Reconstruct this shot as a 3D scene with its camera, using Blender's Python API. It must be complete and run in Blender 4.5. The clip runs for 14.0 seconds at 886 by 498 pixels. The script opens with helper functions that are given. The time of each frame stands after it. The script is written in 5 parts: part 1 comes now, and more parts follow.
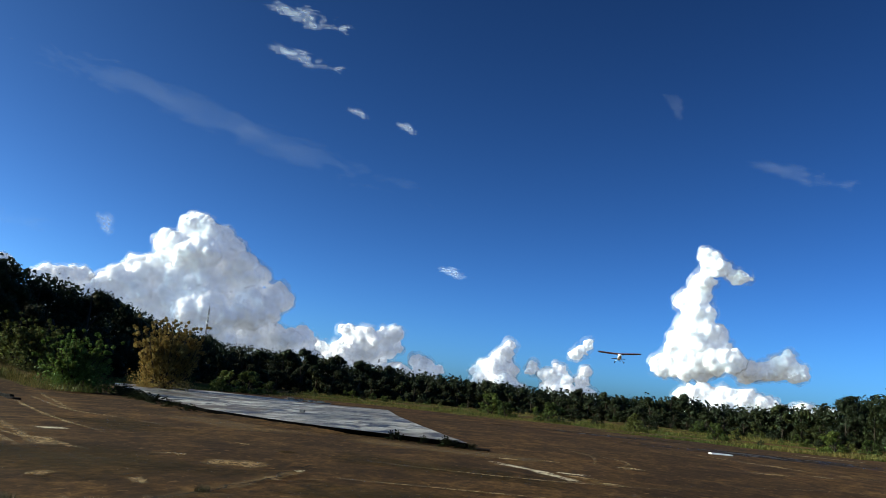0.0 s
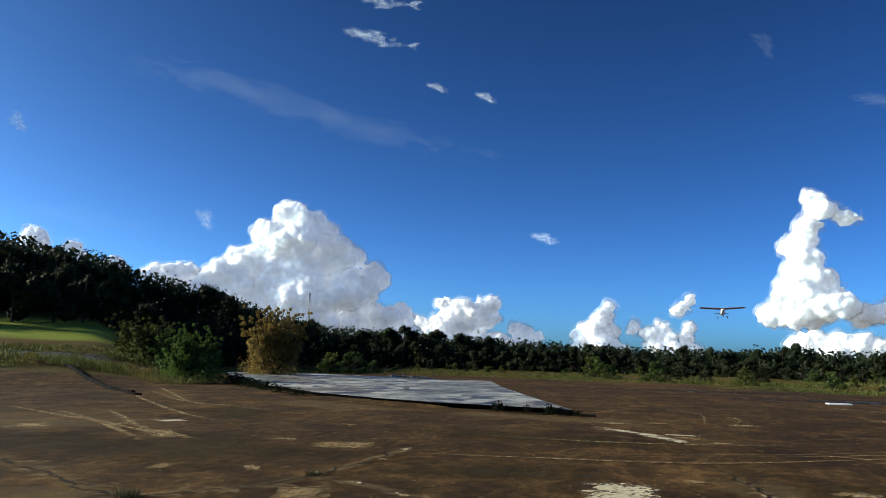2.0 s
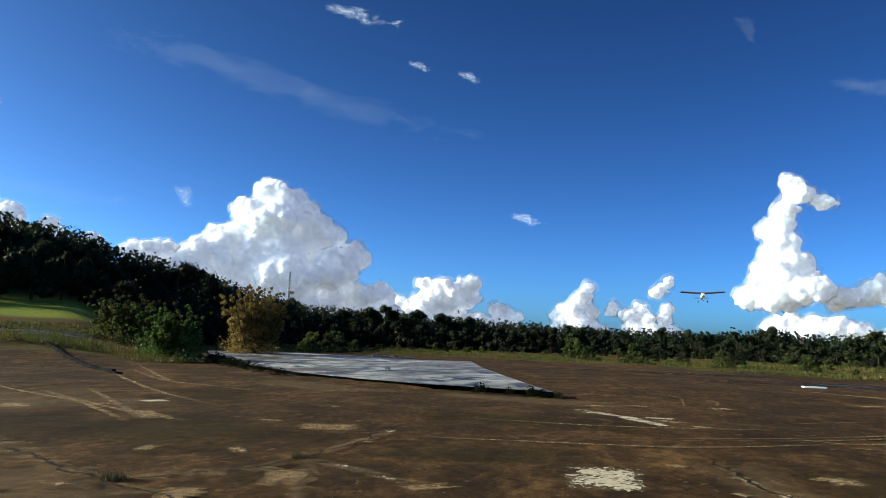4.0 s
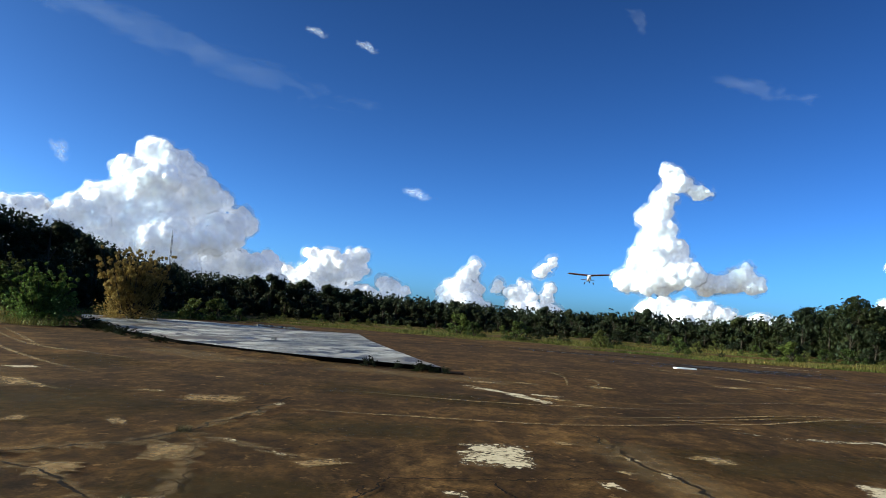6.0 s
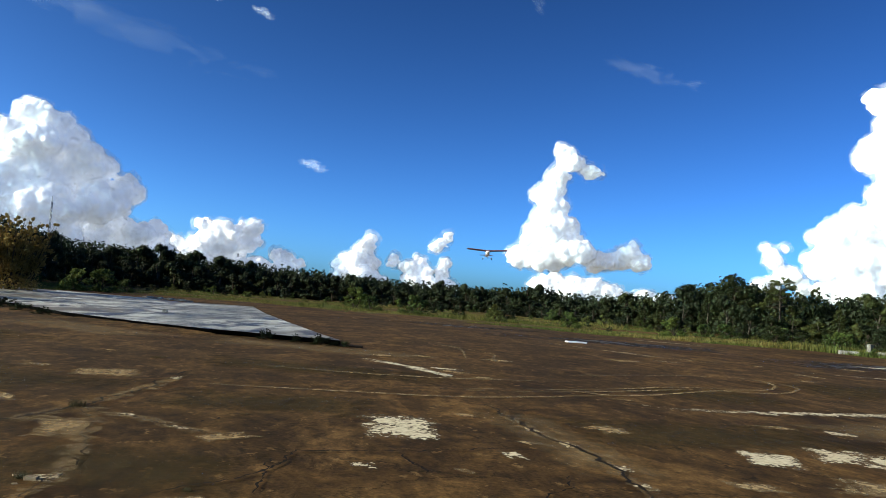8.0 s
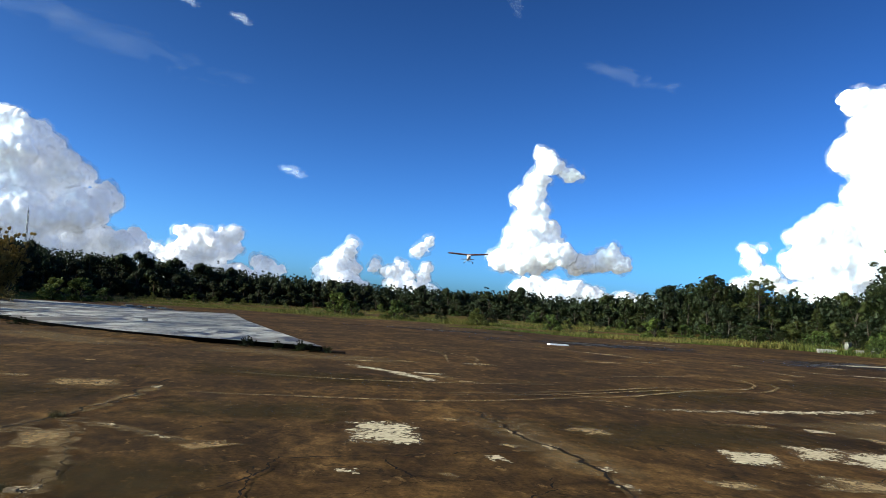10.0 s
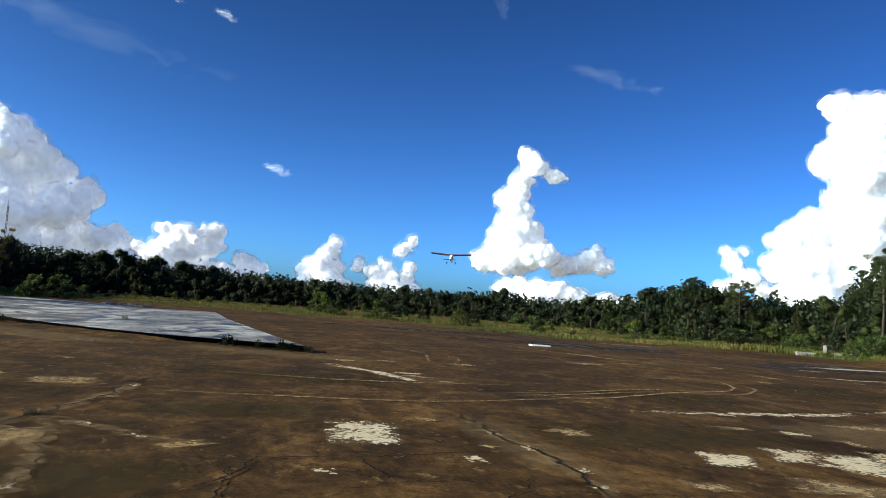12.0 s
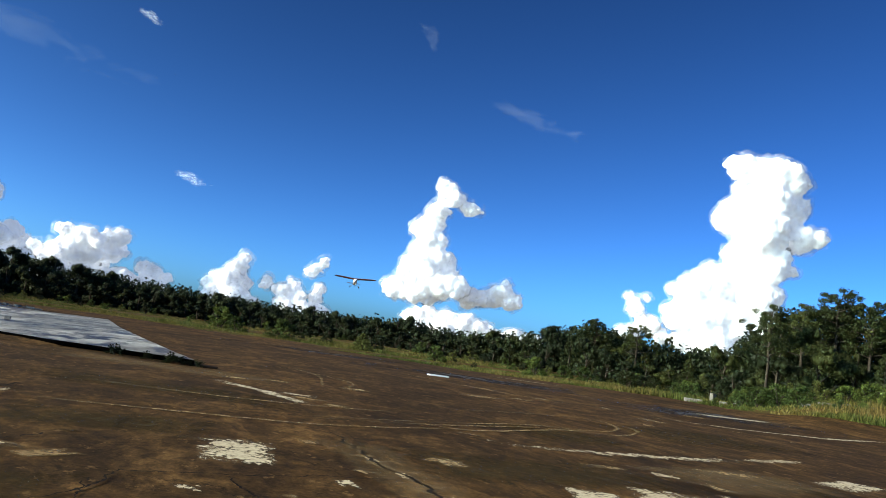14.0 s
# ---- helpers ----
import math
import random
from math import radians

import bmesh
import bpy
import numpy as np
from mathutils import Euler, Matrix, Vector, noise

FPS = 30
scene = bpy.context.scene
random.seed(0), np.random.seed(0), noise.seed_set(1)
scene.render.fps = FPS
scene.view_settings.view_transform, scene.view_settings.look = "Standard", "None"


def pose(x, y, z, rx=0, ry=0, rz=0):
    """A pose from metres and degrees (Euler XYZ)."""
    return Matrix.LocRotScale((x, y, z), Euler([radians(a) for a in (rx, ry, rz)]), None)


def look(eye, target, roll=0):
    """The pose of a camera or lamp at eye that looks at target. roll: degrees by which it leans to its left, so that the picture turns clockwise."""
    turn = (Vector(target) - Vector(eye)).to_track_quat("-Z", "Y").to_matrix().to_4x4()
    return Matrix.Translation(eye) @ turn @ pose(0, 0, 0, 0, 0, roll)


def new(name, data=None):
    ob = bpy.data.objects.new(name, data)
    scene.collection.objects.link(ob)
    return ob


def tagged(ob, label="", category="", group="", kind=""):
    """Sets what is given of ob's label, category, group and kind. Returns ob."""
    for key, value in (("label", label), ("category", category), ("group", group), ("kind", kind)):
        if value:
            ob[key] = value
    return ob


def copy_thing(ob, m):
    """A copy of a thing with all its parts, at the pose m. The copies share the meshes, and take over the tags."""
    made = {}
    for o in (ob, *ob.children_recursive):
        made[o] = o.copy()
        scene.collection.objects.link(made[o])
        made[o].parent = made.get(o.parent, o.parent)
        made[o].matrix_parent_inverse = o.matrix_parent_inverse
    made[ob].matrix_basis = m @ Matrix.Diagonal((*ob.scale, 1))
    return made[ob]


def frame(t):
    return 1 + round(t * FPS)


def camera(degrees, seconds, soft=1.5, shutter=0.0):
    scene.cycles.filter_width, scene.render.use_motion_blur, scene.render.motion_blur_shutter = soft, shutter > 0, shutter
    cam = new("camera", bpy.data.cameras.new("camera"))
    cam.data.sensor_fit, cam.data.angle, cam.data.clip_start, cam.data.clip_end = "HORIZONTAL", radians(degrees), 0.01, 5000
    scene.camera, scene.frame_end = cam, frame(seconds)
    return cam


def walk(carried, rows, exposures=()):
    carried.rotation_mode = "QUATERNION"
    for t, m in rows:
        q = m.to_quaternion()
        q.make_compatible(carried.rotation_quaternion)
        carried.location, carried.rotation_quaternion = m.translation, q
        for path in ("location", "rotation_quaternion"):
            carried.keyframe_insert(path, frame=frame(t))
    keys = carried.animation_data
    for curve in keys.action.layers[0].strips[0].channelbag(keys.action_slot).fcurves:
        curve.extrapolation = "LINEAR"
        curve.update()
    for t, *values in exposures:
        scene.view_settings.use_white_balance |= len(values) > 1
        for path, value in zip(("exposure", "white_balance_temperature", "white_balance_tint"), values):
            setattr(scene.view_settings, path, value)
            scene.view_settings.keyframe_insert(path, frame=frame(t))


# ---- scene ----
cam = camera(57.0, 14.0, soft=0.75)
PATH = [
    (0.0, pose(0.169, -0.049, 1.540, 100.23, -5.42, 4.33)),
    (0.5, pose(0.303, -0.232, 1.596, 98.77, -3.55, 7.20)),
    (1.0, pose(0.284, -0.158, 1.604, 99.26, -2.56, 8.40)),
    (1.5, pose(0.250, -0.045, 1.597, 98.49, -2.06, 10.15)),
    (2.0, pose(0.237, 0.018, 1.614, 97.72, -1.53, 11.42)),
    (4.5, pose(0.089, -0.037, 1.688, 96.02, -2.54, 8.66)),
    (5.0, pose(0.028, 0.023, 1.692, 95.62, -3.03, 6.70)),
    (5.5, pose(0.014, 0.085, 1.704, 95.20, -3.68, 5.14)),
    (6.0, pose(-0.033, 0.106, 1.706, 94.88, -3.90, 2.04)),
    (6.5, pose(-0.086, 0.156, 1.688, 94.63, -4.00, 0.00)),
    (7.0, pose(-0.113, 0.124, 1.696, 93.94, -4.08, -2.20)),
    (7.5, pose(-0.141, 0.079, 1.704, 93.68, -4.15, -4.01)),
    (8.0, pose(-0.187, 0.059, 1.695, 93.58, -4.39, -5.31)),
    (10.5, pose(-0.183, 0.033, 1.697, 94.03, -3.71, -6.81)),
    (11.0, pose(-0.180, 0.035, 1.699, 93.76, -4.18, -7.32)),
    (11.5, pose(-0.162, 0.039, 1.700, 93.80, -4.14, -7.62)),
    (12.0, pose(-0.148, 0.024, 1.705, 94.05, -4.07, -7.76)),
    (12.5, pose(-0.117, 0.005, 1.706, 94.24, -4.95, -8.04)),
    (13.0, pose(-0.085, -0.037, 1.706, 94.75, -4.52, -8.01)),
    (13.5, pose(-0.032, -0.085, 1.710, 95.22, -5.24, -8.74)),
    (14.0, pose(0.092, -0.143, 1.720, 96.64, -8.00, -14.32)),
]
walk(cam, PATH, exposures=((0.0, 0.2), (1.0, 0.25), (2.0, 0.28), (4.5, 0.42), (5.5, 0.48), (7.0, 0.52), (8.0, 0.53), (10.5, 0.54), (12.5, 0.54), (14.0, 0.52)))

# ---- world, sun, exposure ----
SUN_LEFT, SUN_HIGH = 99.0, 20.0   # degrees left of the +y axis, and above the horizon
world = bpy.data.worlds.new("sky")
scene.world = world
world.use_nodes = True
wt = world.node_tree
sky = wt.nodes.new("ShaderNodeTexSky")
sky.sky_type = "NISHITA"
sky.sun_disc = False
sky.sun_elevation = radians(SUN_HIGH)
sky.sun_rotation = radians(-SUN_LEFT)
sky.air_density, sky.dust_density, sky.ozone_density, sky.altitude = 0.4, 1.3, 3.0, 0
tone = wt.nodes.new("ShaderNodeGamma")
tone.inputs["Gamma"].default_value = 1.75
wt.links.new(sky.outputs[0], tone.inputs["Color"])
cast = wt.nodes.new("ShaderNodeMix")
cast.data_type, cast.blend_type = "RGBA", "MULTIPLY"
cast.inputs[0].default_value = 1.0
cast.inputs[7].default_value = (0.46, 0.68, 0.63, 1)
wt.links.new(tone.outputs[0], cast.inputs[6])
wt.links.new(cast.outputs[2], wt.nodes["Background"].inputs[0])
wt.nodes["Background"].inputs[1].default_value = 0.1
sun = new("sun", bpy.data.lights.new("sun", "SUN"))
sun.data.energy, sun.data.angle, sun.data.color = 5.0, radians(0.5), (1.0, 0.87, 0.66)
sa, sh = radians(SUN_LEFT), radians(SUN_HIGH)
to_sun = Vector((-math.sin(sa) * math.cos(sh), math.cos(sa) * math.cos(sh), math.sin(sh)))
sun.matrix_world = look(to_sun * 100, (0, 0, 0))


# ---- small tools ----
def polar(az, d, z=0.0):
    """A point d metres off, az degrees left of straight ahead."""
    return Vector((-d * math.sin(radians(az)), d * math.cos(radians(az)), z))


def smooth(x):
    x = np.clip(x, 0.0, 1.0)
    return x * x * (3 - 2 * x)


def height(x, y):
    """The lie of the land: a flat pad, a bank rising on one side, a low rise on the other."""
    r, a = np.hypot(x, y), np.degrees(np.arctan2(-x, y))
    up = smooth((a - 27) / 8) * smooth((150 - a) / 60) * np.clip((r - 38) / 46, 0, 1.4) ** 1.3 * 4.3
    up = up + smooth((-a - 34) / 7) * smooth((150 + a) / 60) * smooth((r - 45) / 25) * 1.3
    return up


EDGE_A = np.array([-180, -60, -42, -36, -30, -23, -16, -8, 0, 8, 13, 18, 25, 29, 33, 40, 60, 180.0])
EDGE_R = np.array([60, 58, 58, 60, 70, 66, 64, 69, 73, 86, 82, 86, 70, 46, 47, 48, 46, 60.0])


def edge(a):
    """How far the bare pad reaches in that direction."""
    return np.interp(a, EDGE_A, EDGE_R)


def mesh_of(name, verts, faces, mat=None, uv=None, shade=False):
    me = bpy.data.meshes.new(name)
    verts, faces = np.asarray(verts, dtype=np.float32), np.asarray(faces, dtype=np.int32)
    n, k = faces.shape
    me.vertices.add(len(verts))
    me.vertices.foreach_set("co", verts.ravel())
    me.loops.add(n * k)
    me.loops.foreach_set("vertex_index", faces.ravel())
    me.polygons.add(n)
    me.polygons.foreach_set("loop_start", np.arange(0, n * k, k, dtype=np.int32))
    me.polygons.foreach_set("loop_total", np.full(n, k, dtype=np.int32))
    if shade:
        me.polygons.foreach_set("use_smooth", np.ones(n, dtype=bool))
    if uv is not None:
        layer = me.uv_layers.new(name="UVMap")
        layer.data.foreach_set("uv", np.asarray(uv, dtype=np.float32)[faces.ravel()].ravel())
    me.update(calc_edges=True)
    me.validate()
    if mat:
        me.materials.append(mat)
    return me


def part(name, data, parent, label=""):
    """One mesh (a bmesh or mesh data) as a part under its thing."""
    if isinstance(data, bmesh.types.BMesh):
        me = bpy.data.meshes.new(name)
        data.to_mesh(me)
        data.free()
        data = me
    ob = new(name, data)
    ob.parent = parent
    return tagged(ob, label)


def with_mat(bm, mat, name="mesh", shade=False):
    me = bpy.data.meshes.new(name)
    bm.to_mesh(me)
    bm.free()
    me.materials.append(mat)
    if shade:
        me.polygons.foreach_set("use_smooth", np.ones(len(me.polygons), dtype=bool))
    return me


# ---- materials ----
def material(name):
    m = bpy.data.materials.new(name)
    m.use_nodes = True
    nt = m.node_tree
    return m, nt, nt.nodes["Principled BSDF"]


def node(nt, kind, **values):
    n = nt.nodes.new(kind)
    for key, v in values.items():
        n.inputs[key.replace("_", " ")].default_value = v
    return n


def noise_tex(nt, vec, scale, detail=4.0, rough=0.55):
    n = node(nt, "ShaderNodeTexNoise", Scale=scale, Detail=detail, Roughness=rough)
    nt.links.new(vec, n.inputs["Vector"])
    return n.outputs["Fac"]


def ramp(nt, fac, stops):
    r = nt.nodes.new("ShaderNodeValToRGB")
    while len(r.color_ramp.elements) < len(stops):
        r.color_ramp.elements.new(0.5)
    for e, (p, c) in zip(r.color_ramp.elements, stops):
        e.position, e.color = p, (*c, 1) if len(c) == 3 else c
    nt.links.new(fac, r.inputs[0])
    return r.outputs[0]


def mix(nt, fac, a, b, blend="MIX"):
    m = nt.nodes.new("ShaderNodeMix")
    m.data_type, m.blend_type = "RGBA", blend
    for sock, v in ((m.inputs[0], fac), (m.inputs[6], a), (m.inputs[7], b)):
        if isinstance(v, bpy.types.NodeSocket):
            nt.links.new(v, sock)
        else:
            sock.default_value = v if isinstance(v, (int, float)) else (*v, 1)
    return m.outputs[2]


def calc(nt, op, a, b=0.0, c=0.0, clamp=False):
    m = nt.nodes.new("ShaderNodeMath")
    m.operation, m.use_clamp = op, clamp
    for sock, v in zip(m.inputs, (a, b, c)):
        if isinstance(v, bpy.types.NodeSocket):
            nt.links.new(v, sock)
        else:
            sock.default_value = v
    return m.outputs[0]


def stretched(nt, sx, sy, sz=1.0, turn=0.0):
    tc = nt.nodes.new("ShaderNodeTexCoord")
    mp = nt.nodes.new("ShaderNodeMapping")
    mp.inputs["Scale"].default_value = (sx, sy, sz)
    mp.inputs["Rotation"].default_value = (0, 0, turn)
    nt.links.new(tc.outputs["Object"], mp.inputs["Vector"])
    return mp.outputs["Vector"]


def bump(nt, bsdf, fac, strength, distance):
    b = nt.nodes.new("ShaderNodeBump")
    b.inputs["Strength"].default_value, b.inputs["Distance"].default_value = strength, distance
    nt.links.new(fac, b.inputs["Height"])
    nt.links.new(b.outputs[0], bsdf.inputs["Normal"])


def ground_material():
    m, nt, p = material("stained_pad_and_soil")
    plain = stretched(nt, 1, 1)
    sweep = stretched(nt, 1.15, 0.6, 1, radians(8))
    big = noise_tex(nt, plain, 0.11, 4, 0.6)
    mid = node(nt, "ShaderNodeTexNoise", Scale=1.0, Detail=8.0, Roughness=0.68, Distortion=0.8)
    nt.links.new(sweep, mid.inputs["Vector"])
    mid = mid.outputs["Fac"]
    fine = noise_tex(nt, sweep, 5.0, 5, 0.65)
    grit = noise_tex(nt, plain, 21.0, 4, 0.65)
    cells = nt.nodes.new("ShaderNodeTexVoronoi")
    cells.feature = "DISTANCE_TO_EDGE"
    cells.inputs["Scale"].default_value = 0.42
    bent = nt.nodes.new("ShaderNodeVectorMath")
    bent.operation = "MULTIPLY_ADD"
    shift = node(nt, "ShaderNodeTexNoise", Scale=1.7, Detail=6.0, Roughness=0.7)
    nt.links.new(plain, shift.inputs["Vector"])
    nt.links.new(shift.outputs["Color"], bent.inputs[0])
    bent.inputs[1].default_value = (1.3, 1.3, 0)
    nt.links.new(plain, bent.inputs[2])
    nt.links.new(bent.outputs[0], cells.inputs["Vector"])
    warp = node(nt, "ShaderNodeTexNoise", Scale=0.3, Detail=7.0, Roughness=0.62, Distortion=1.2)
    nt.links.new(plain, warp.inputs["Vector"])
    film = node(nt, "ShaderNodeTexNoise", Scale=0.55, Detail=9.0, Roughness=0.7, Distortion=1.4)
    nt.links.new(sweep, film.inputs["Vector"])
    c = ramp(nt, mid, [(0.36, (0.062, 0.041, 0.02)), (0.5, (0.118, 0.08, 0.039)), (0.64, (0.2, 0.14, 0.072))])
    c = mix(nt, ramp(nt, warp.outputs["Fac"], [(0.4, (0.75, 0.75, 0.75)), (0.53, (0, 0, 0))]), c, (0.05, 0.034, 0.017))
    c = mix(nt, ramp(nt, film.outputs["Fac"], [(0.52, (0, 0, 0)), (0.66, (0.75, 0.75, 0.75))]), c, (0.27, 0.19, 0.105))
    c = mix(nt, 1.0, c, ramp(nt, big, [(0.36, (0.68, 0.68, 0.68)), (0.64, (1.36, 1.34, 1.3))]), "MULTIPLY")
    c = mix(nt, 0.8, c, ramp(nt, fine, [(0.36, (0.5, 0.5, 0.5)), (0.64, (1.5, 1.5, 1.5))]), "MULTIPLY")
    c = mix(nt, 0.8, c, ramp(nt, grit, [(0.36, (0.66, 0.66, 0.66)), (0.5, (1, 1, 1)), (0.64, (1.36, 1.34, 1.32))]), "MULTIPLY")
    chips = noise_tex(nt, stretched(nt, 1.2, 0.75, 1, radians(-12)), 3.2, 7, 0.68)
    c = mix(nt, ramp(nt, chips, [(0.6, (0, 0, 0)), (0.65, (0.8, 0.8, 0.8))]), c, (0.36, 0.27, 0.165))
    c = mix(nt, ramp(nt, chips, [(0.33, (0.6, 0.6, 0.6)), (0.41, (0, 0, 0))]), c, (0.05, 0.036, 0.02))
    hair = ramp(nt, cells.outputs["Distance"], [(0.004, (0.25, 0.25, 0.25)), (0.012, (1, 1, 1))])
    c = mix(nt, ramp(nt, big, [(0.42, (0, 0, 0)), (0.55, (0.9, 0.9, 0.9))]), c, hair, "MULTIPLY")
    patchy = noise_tex(nt, plain, 0.14, 5, 0.6)
    soil = ramp(nt, fine, [(0.3, (0.075, 0.08, 0.023)), (0.55, (0.14, 0.135, 0.045)), (0.75, (0.24, 0.2, 0.09))])
    soil = mix(nt, ramp(nt, patchy, [(0.47, (0, 0, 0)), (0.58, (0.85, 0.85, 0.85))]), soil, (0.2, 0.145, 0.075))
    at = nt.nodes.new("ShaderNodeAttribute")
    at.attribute_name = "overgrown"
    veg = calc(nt, "ADD", at.outputs["Fac"], calc(nt, "MULTIPLY", calc(nt, "SUBTRACT", fine, 0.5), 0.7))
    veg = ramp(nt, veg, [(0.4, (0, 0, 0)), (0.6, (1, 1, 1))])
    c = mix(nt, 1.0, mix(nt, veg, c, soil), (0.46, 0.35, 0.21), "MULTIPLY")
    lawn = nt.nodes.new("ShaderNodeAttribute")
    lawn.attribute_name = "mown"
    turf = ramp(nt, fine, [(0.3, (0.12, 0.165, 0.02)), (0.7, (0.24, 0.27, 0.045))])
    c = mix(nt, lawn.outputs["Fac"], c, turf)
    nt.links.new(c, p.inputs["Base Color"])
    p.inputs["Roughness"].default_value = 0.95
    p.inputs["Specular IOR Level"].default_value = 0.06
    h = calc(nt, "ADD", calc(nt, "MULTIPLY", mid, 0.5), calc(nt, "ADD", calc(nt, "MULTIPLY", fine, 0.35), calc(nt, "MULTIPLY", grit, 0.1)))
    bump(nt, p, h, 0.5, 0.03)
    return m


def sheet_material(name, lo, hi, rough, cover=0.5, scale=3.0, stretch=(1, 1), turn=0.0, sharp=0.08, peak=1.0):
    """A thin layer that frays out to its edges: dust, worn paint, damp."""
    lo, hi = (tuple(k * v for k, v in zip((0.72, 0.665, 0.56), c)) for c in (lo, hi))
    m, nt, p = material(name)
    vec = stretched(nt, *stretch, 1, turn)
    n1, n2 = noise_tex(nt, vec, scale, 6, 0.68), noise_tex(nt, vec, scale * 5, 4, 0.6)
    uv = nt.nodes.new("ShaderNodeUVMap")
    sep = nt.nodes.new("ShaderNodeSeparateXYZ")
    nt.links.new(uv.outputs[0], sep.inputs[0])
    ends = []
    for o in (sep.outputs[0], sep.outputs[1]):
        off = calc(nt, "ABSOLUTE", calc(nt, "SUBTRACT", calc(nt, "MULTIPLY", o, 2.0), 1.0))
        ends.append(calc(nt, "SUBTRACT", 1.0, calc(nt, "POWER", off, 2.5)))
    e = calc(nt, "MINIMUM", ends[0], ends[1])
    v = calc(nt, "ADD", calc(nt, "MULTIPLY", n1, 0.55), calc(nt, "MULTIPLY", n2, 0.45))
    v = calc(nt, "ADD", v, calc(nt, "MULTIPLY", calc(nt, "SUBTRACT", e, 1.0), 0.55))
    a = nt.nodes.new("ShaderNodeMapRange")
    a.inputs["From Min"].default_value, a.inputs["From Max"].default_value = 1 - cover - sharp, 1 - cover + sharp
    a.inputs["To Max"].default_value = peak
    nt.links.new(v, a.inputs["Value"])
    nt.links.new(a.outputs[0], p.inputs["Alpha"])
    nt.links.new(ramp(nt, n2, [(0.3, lo), (0.7, hi)]), p.inputs["Base Color"])
    p.inputs["Roughness"].default_value = rough
    p.inputs["Specular IOR Level"].default_value = 0.06 if rough > 0.7 else 0.25
    bump(nt, p, n2, 0.4, 0.02)
    return m


def leaf_material(name, dark, light, through_light=0.25, vary=1.0):
    m, nt, p = material(name)
    geo = nt.nodes.new("ShaderNodeNewGeometry")
    info = nt.nodes.new("ShaderNodeObjectInfo")
    c = ramp(nt, geo.outputs["Random Per Island"], [(0.0, dark), (1.0, light)])
    tint = ramp(nt, info.outputs["Random"], [(0.0, (0.6, 0.66, 0.6)), (0.5, (0.95, 0.97, 0.95)), (1.0, (1.4, 1.32, 1.05))])
    c = mix(nt, vary, c, tint, "MULTIPLY")
    nt.links.new(c, p.inputs["Base Color"])
    p.inputs["Roughness"].default_value = 0.6
    p.inputs["Specular IOR Level"].default_value = 0.13
    tr = nt.nodes.new("ShaderNodeBsdfTranslucent")
    nt.links.new(c, tr.inputs[0])
    ms = nt.nodes.new("ShaderNodeMixShader")
    ms.inputs[0].default_value = through_light
    nt.links.new(p.outputs[0], ms.inputs[1])
    nt.links.new(tr.outputs[0], ms.inputs[2])
    nt.links.new(ms.outputs[0], nt.nodes["Material Output"].inputs[0])
    return m


def grass_material(name, dark, light):
    """Blades that run from fresh green to straw, patch by patch."""
    m = leaf_material(name, dark, light, 0.3, 0.0)
    nt = m.node_tree
    p, tr = nt.nodes["Principled BSDF"], next(n for n in nt.nodes if n.type == "BSDF_TRANSLUCENT")
    c = p.inputs["Base Color"].links[0].from_socket
    f = noise_tex(nt, stretched(nt, 1, 1), 0.12, 5, 0.65)
    tint = ramp(nt, f, [(0.38, (0.5, 0.74, 0.4)), (0.5, (0.78, 0.94, 0.55)), (0.58, (1.05, 0.98, 0.75)), (0.68, (1.35, 1.08, 0.95))])
    c = mix(nt, 1.0, c, tint, "MULTIPLY")
    nt.links.new(c, p.inputs["Base Color"])
    nt.links.new(c, tr.inputs[0])
    return m


def grained(name, dark, light, rough, scale, metal=0.0, stretch=(1, 1, 1)):
    m, nt, p = material(name)
    vec = stretched(nt, *stretch)
    a, b = noise_tex(nt, vec, scale, 6, 0.65), noise_tex(nt, vec, scale * 8, 4, 0.6)
    f = calc(nt, "ADD", calc(nt, "MULTIPLY", a, 0.65), calc(nt, "MULTIPLY", b, 0.35))
    nt.links.new(ramp(nt, f, [(0.3, dark), (0.7, light)]), p.inputs["Base Color"])
    p.inputs["Roughness"].default_value, p.inputs["Metallic"].default_value = rough, metal
    p.inputs["Specular IOR Level"].default_value = 0.05 if rough > 0.8 else 0.4
    bump(nt, p, f, 0.3, 0.02)
    return m


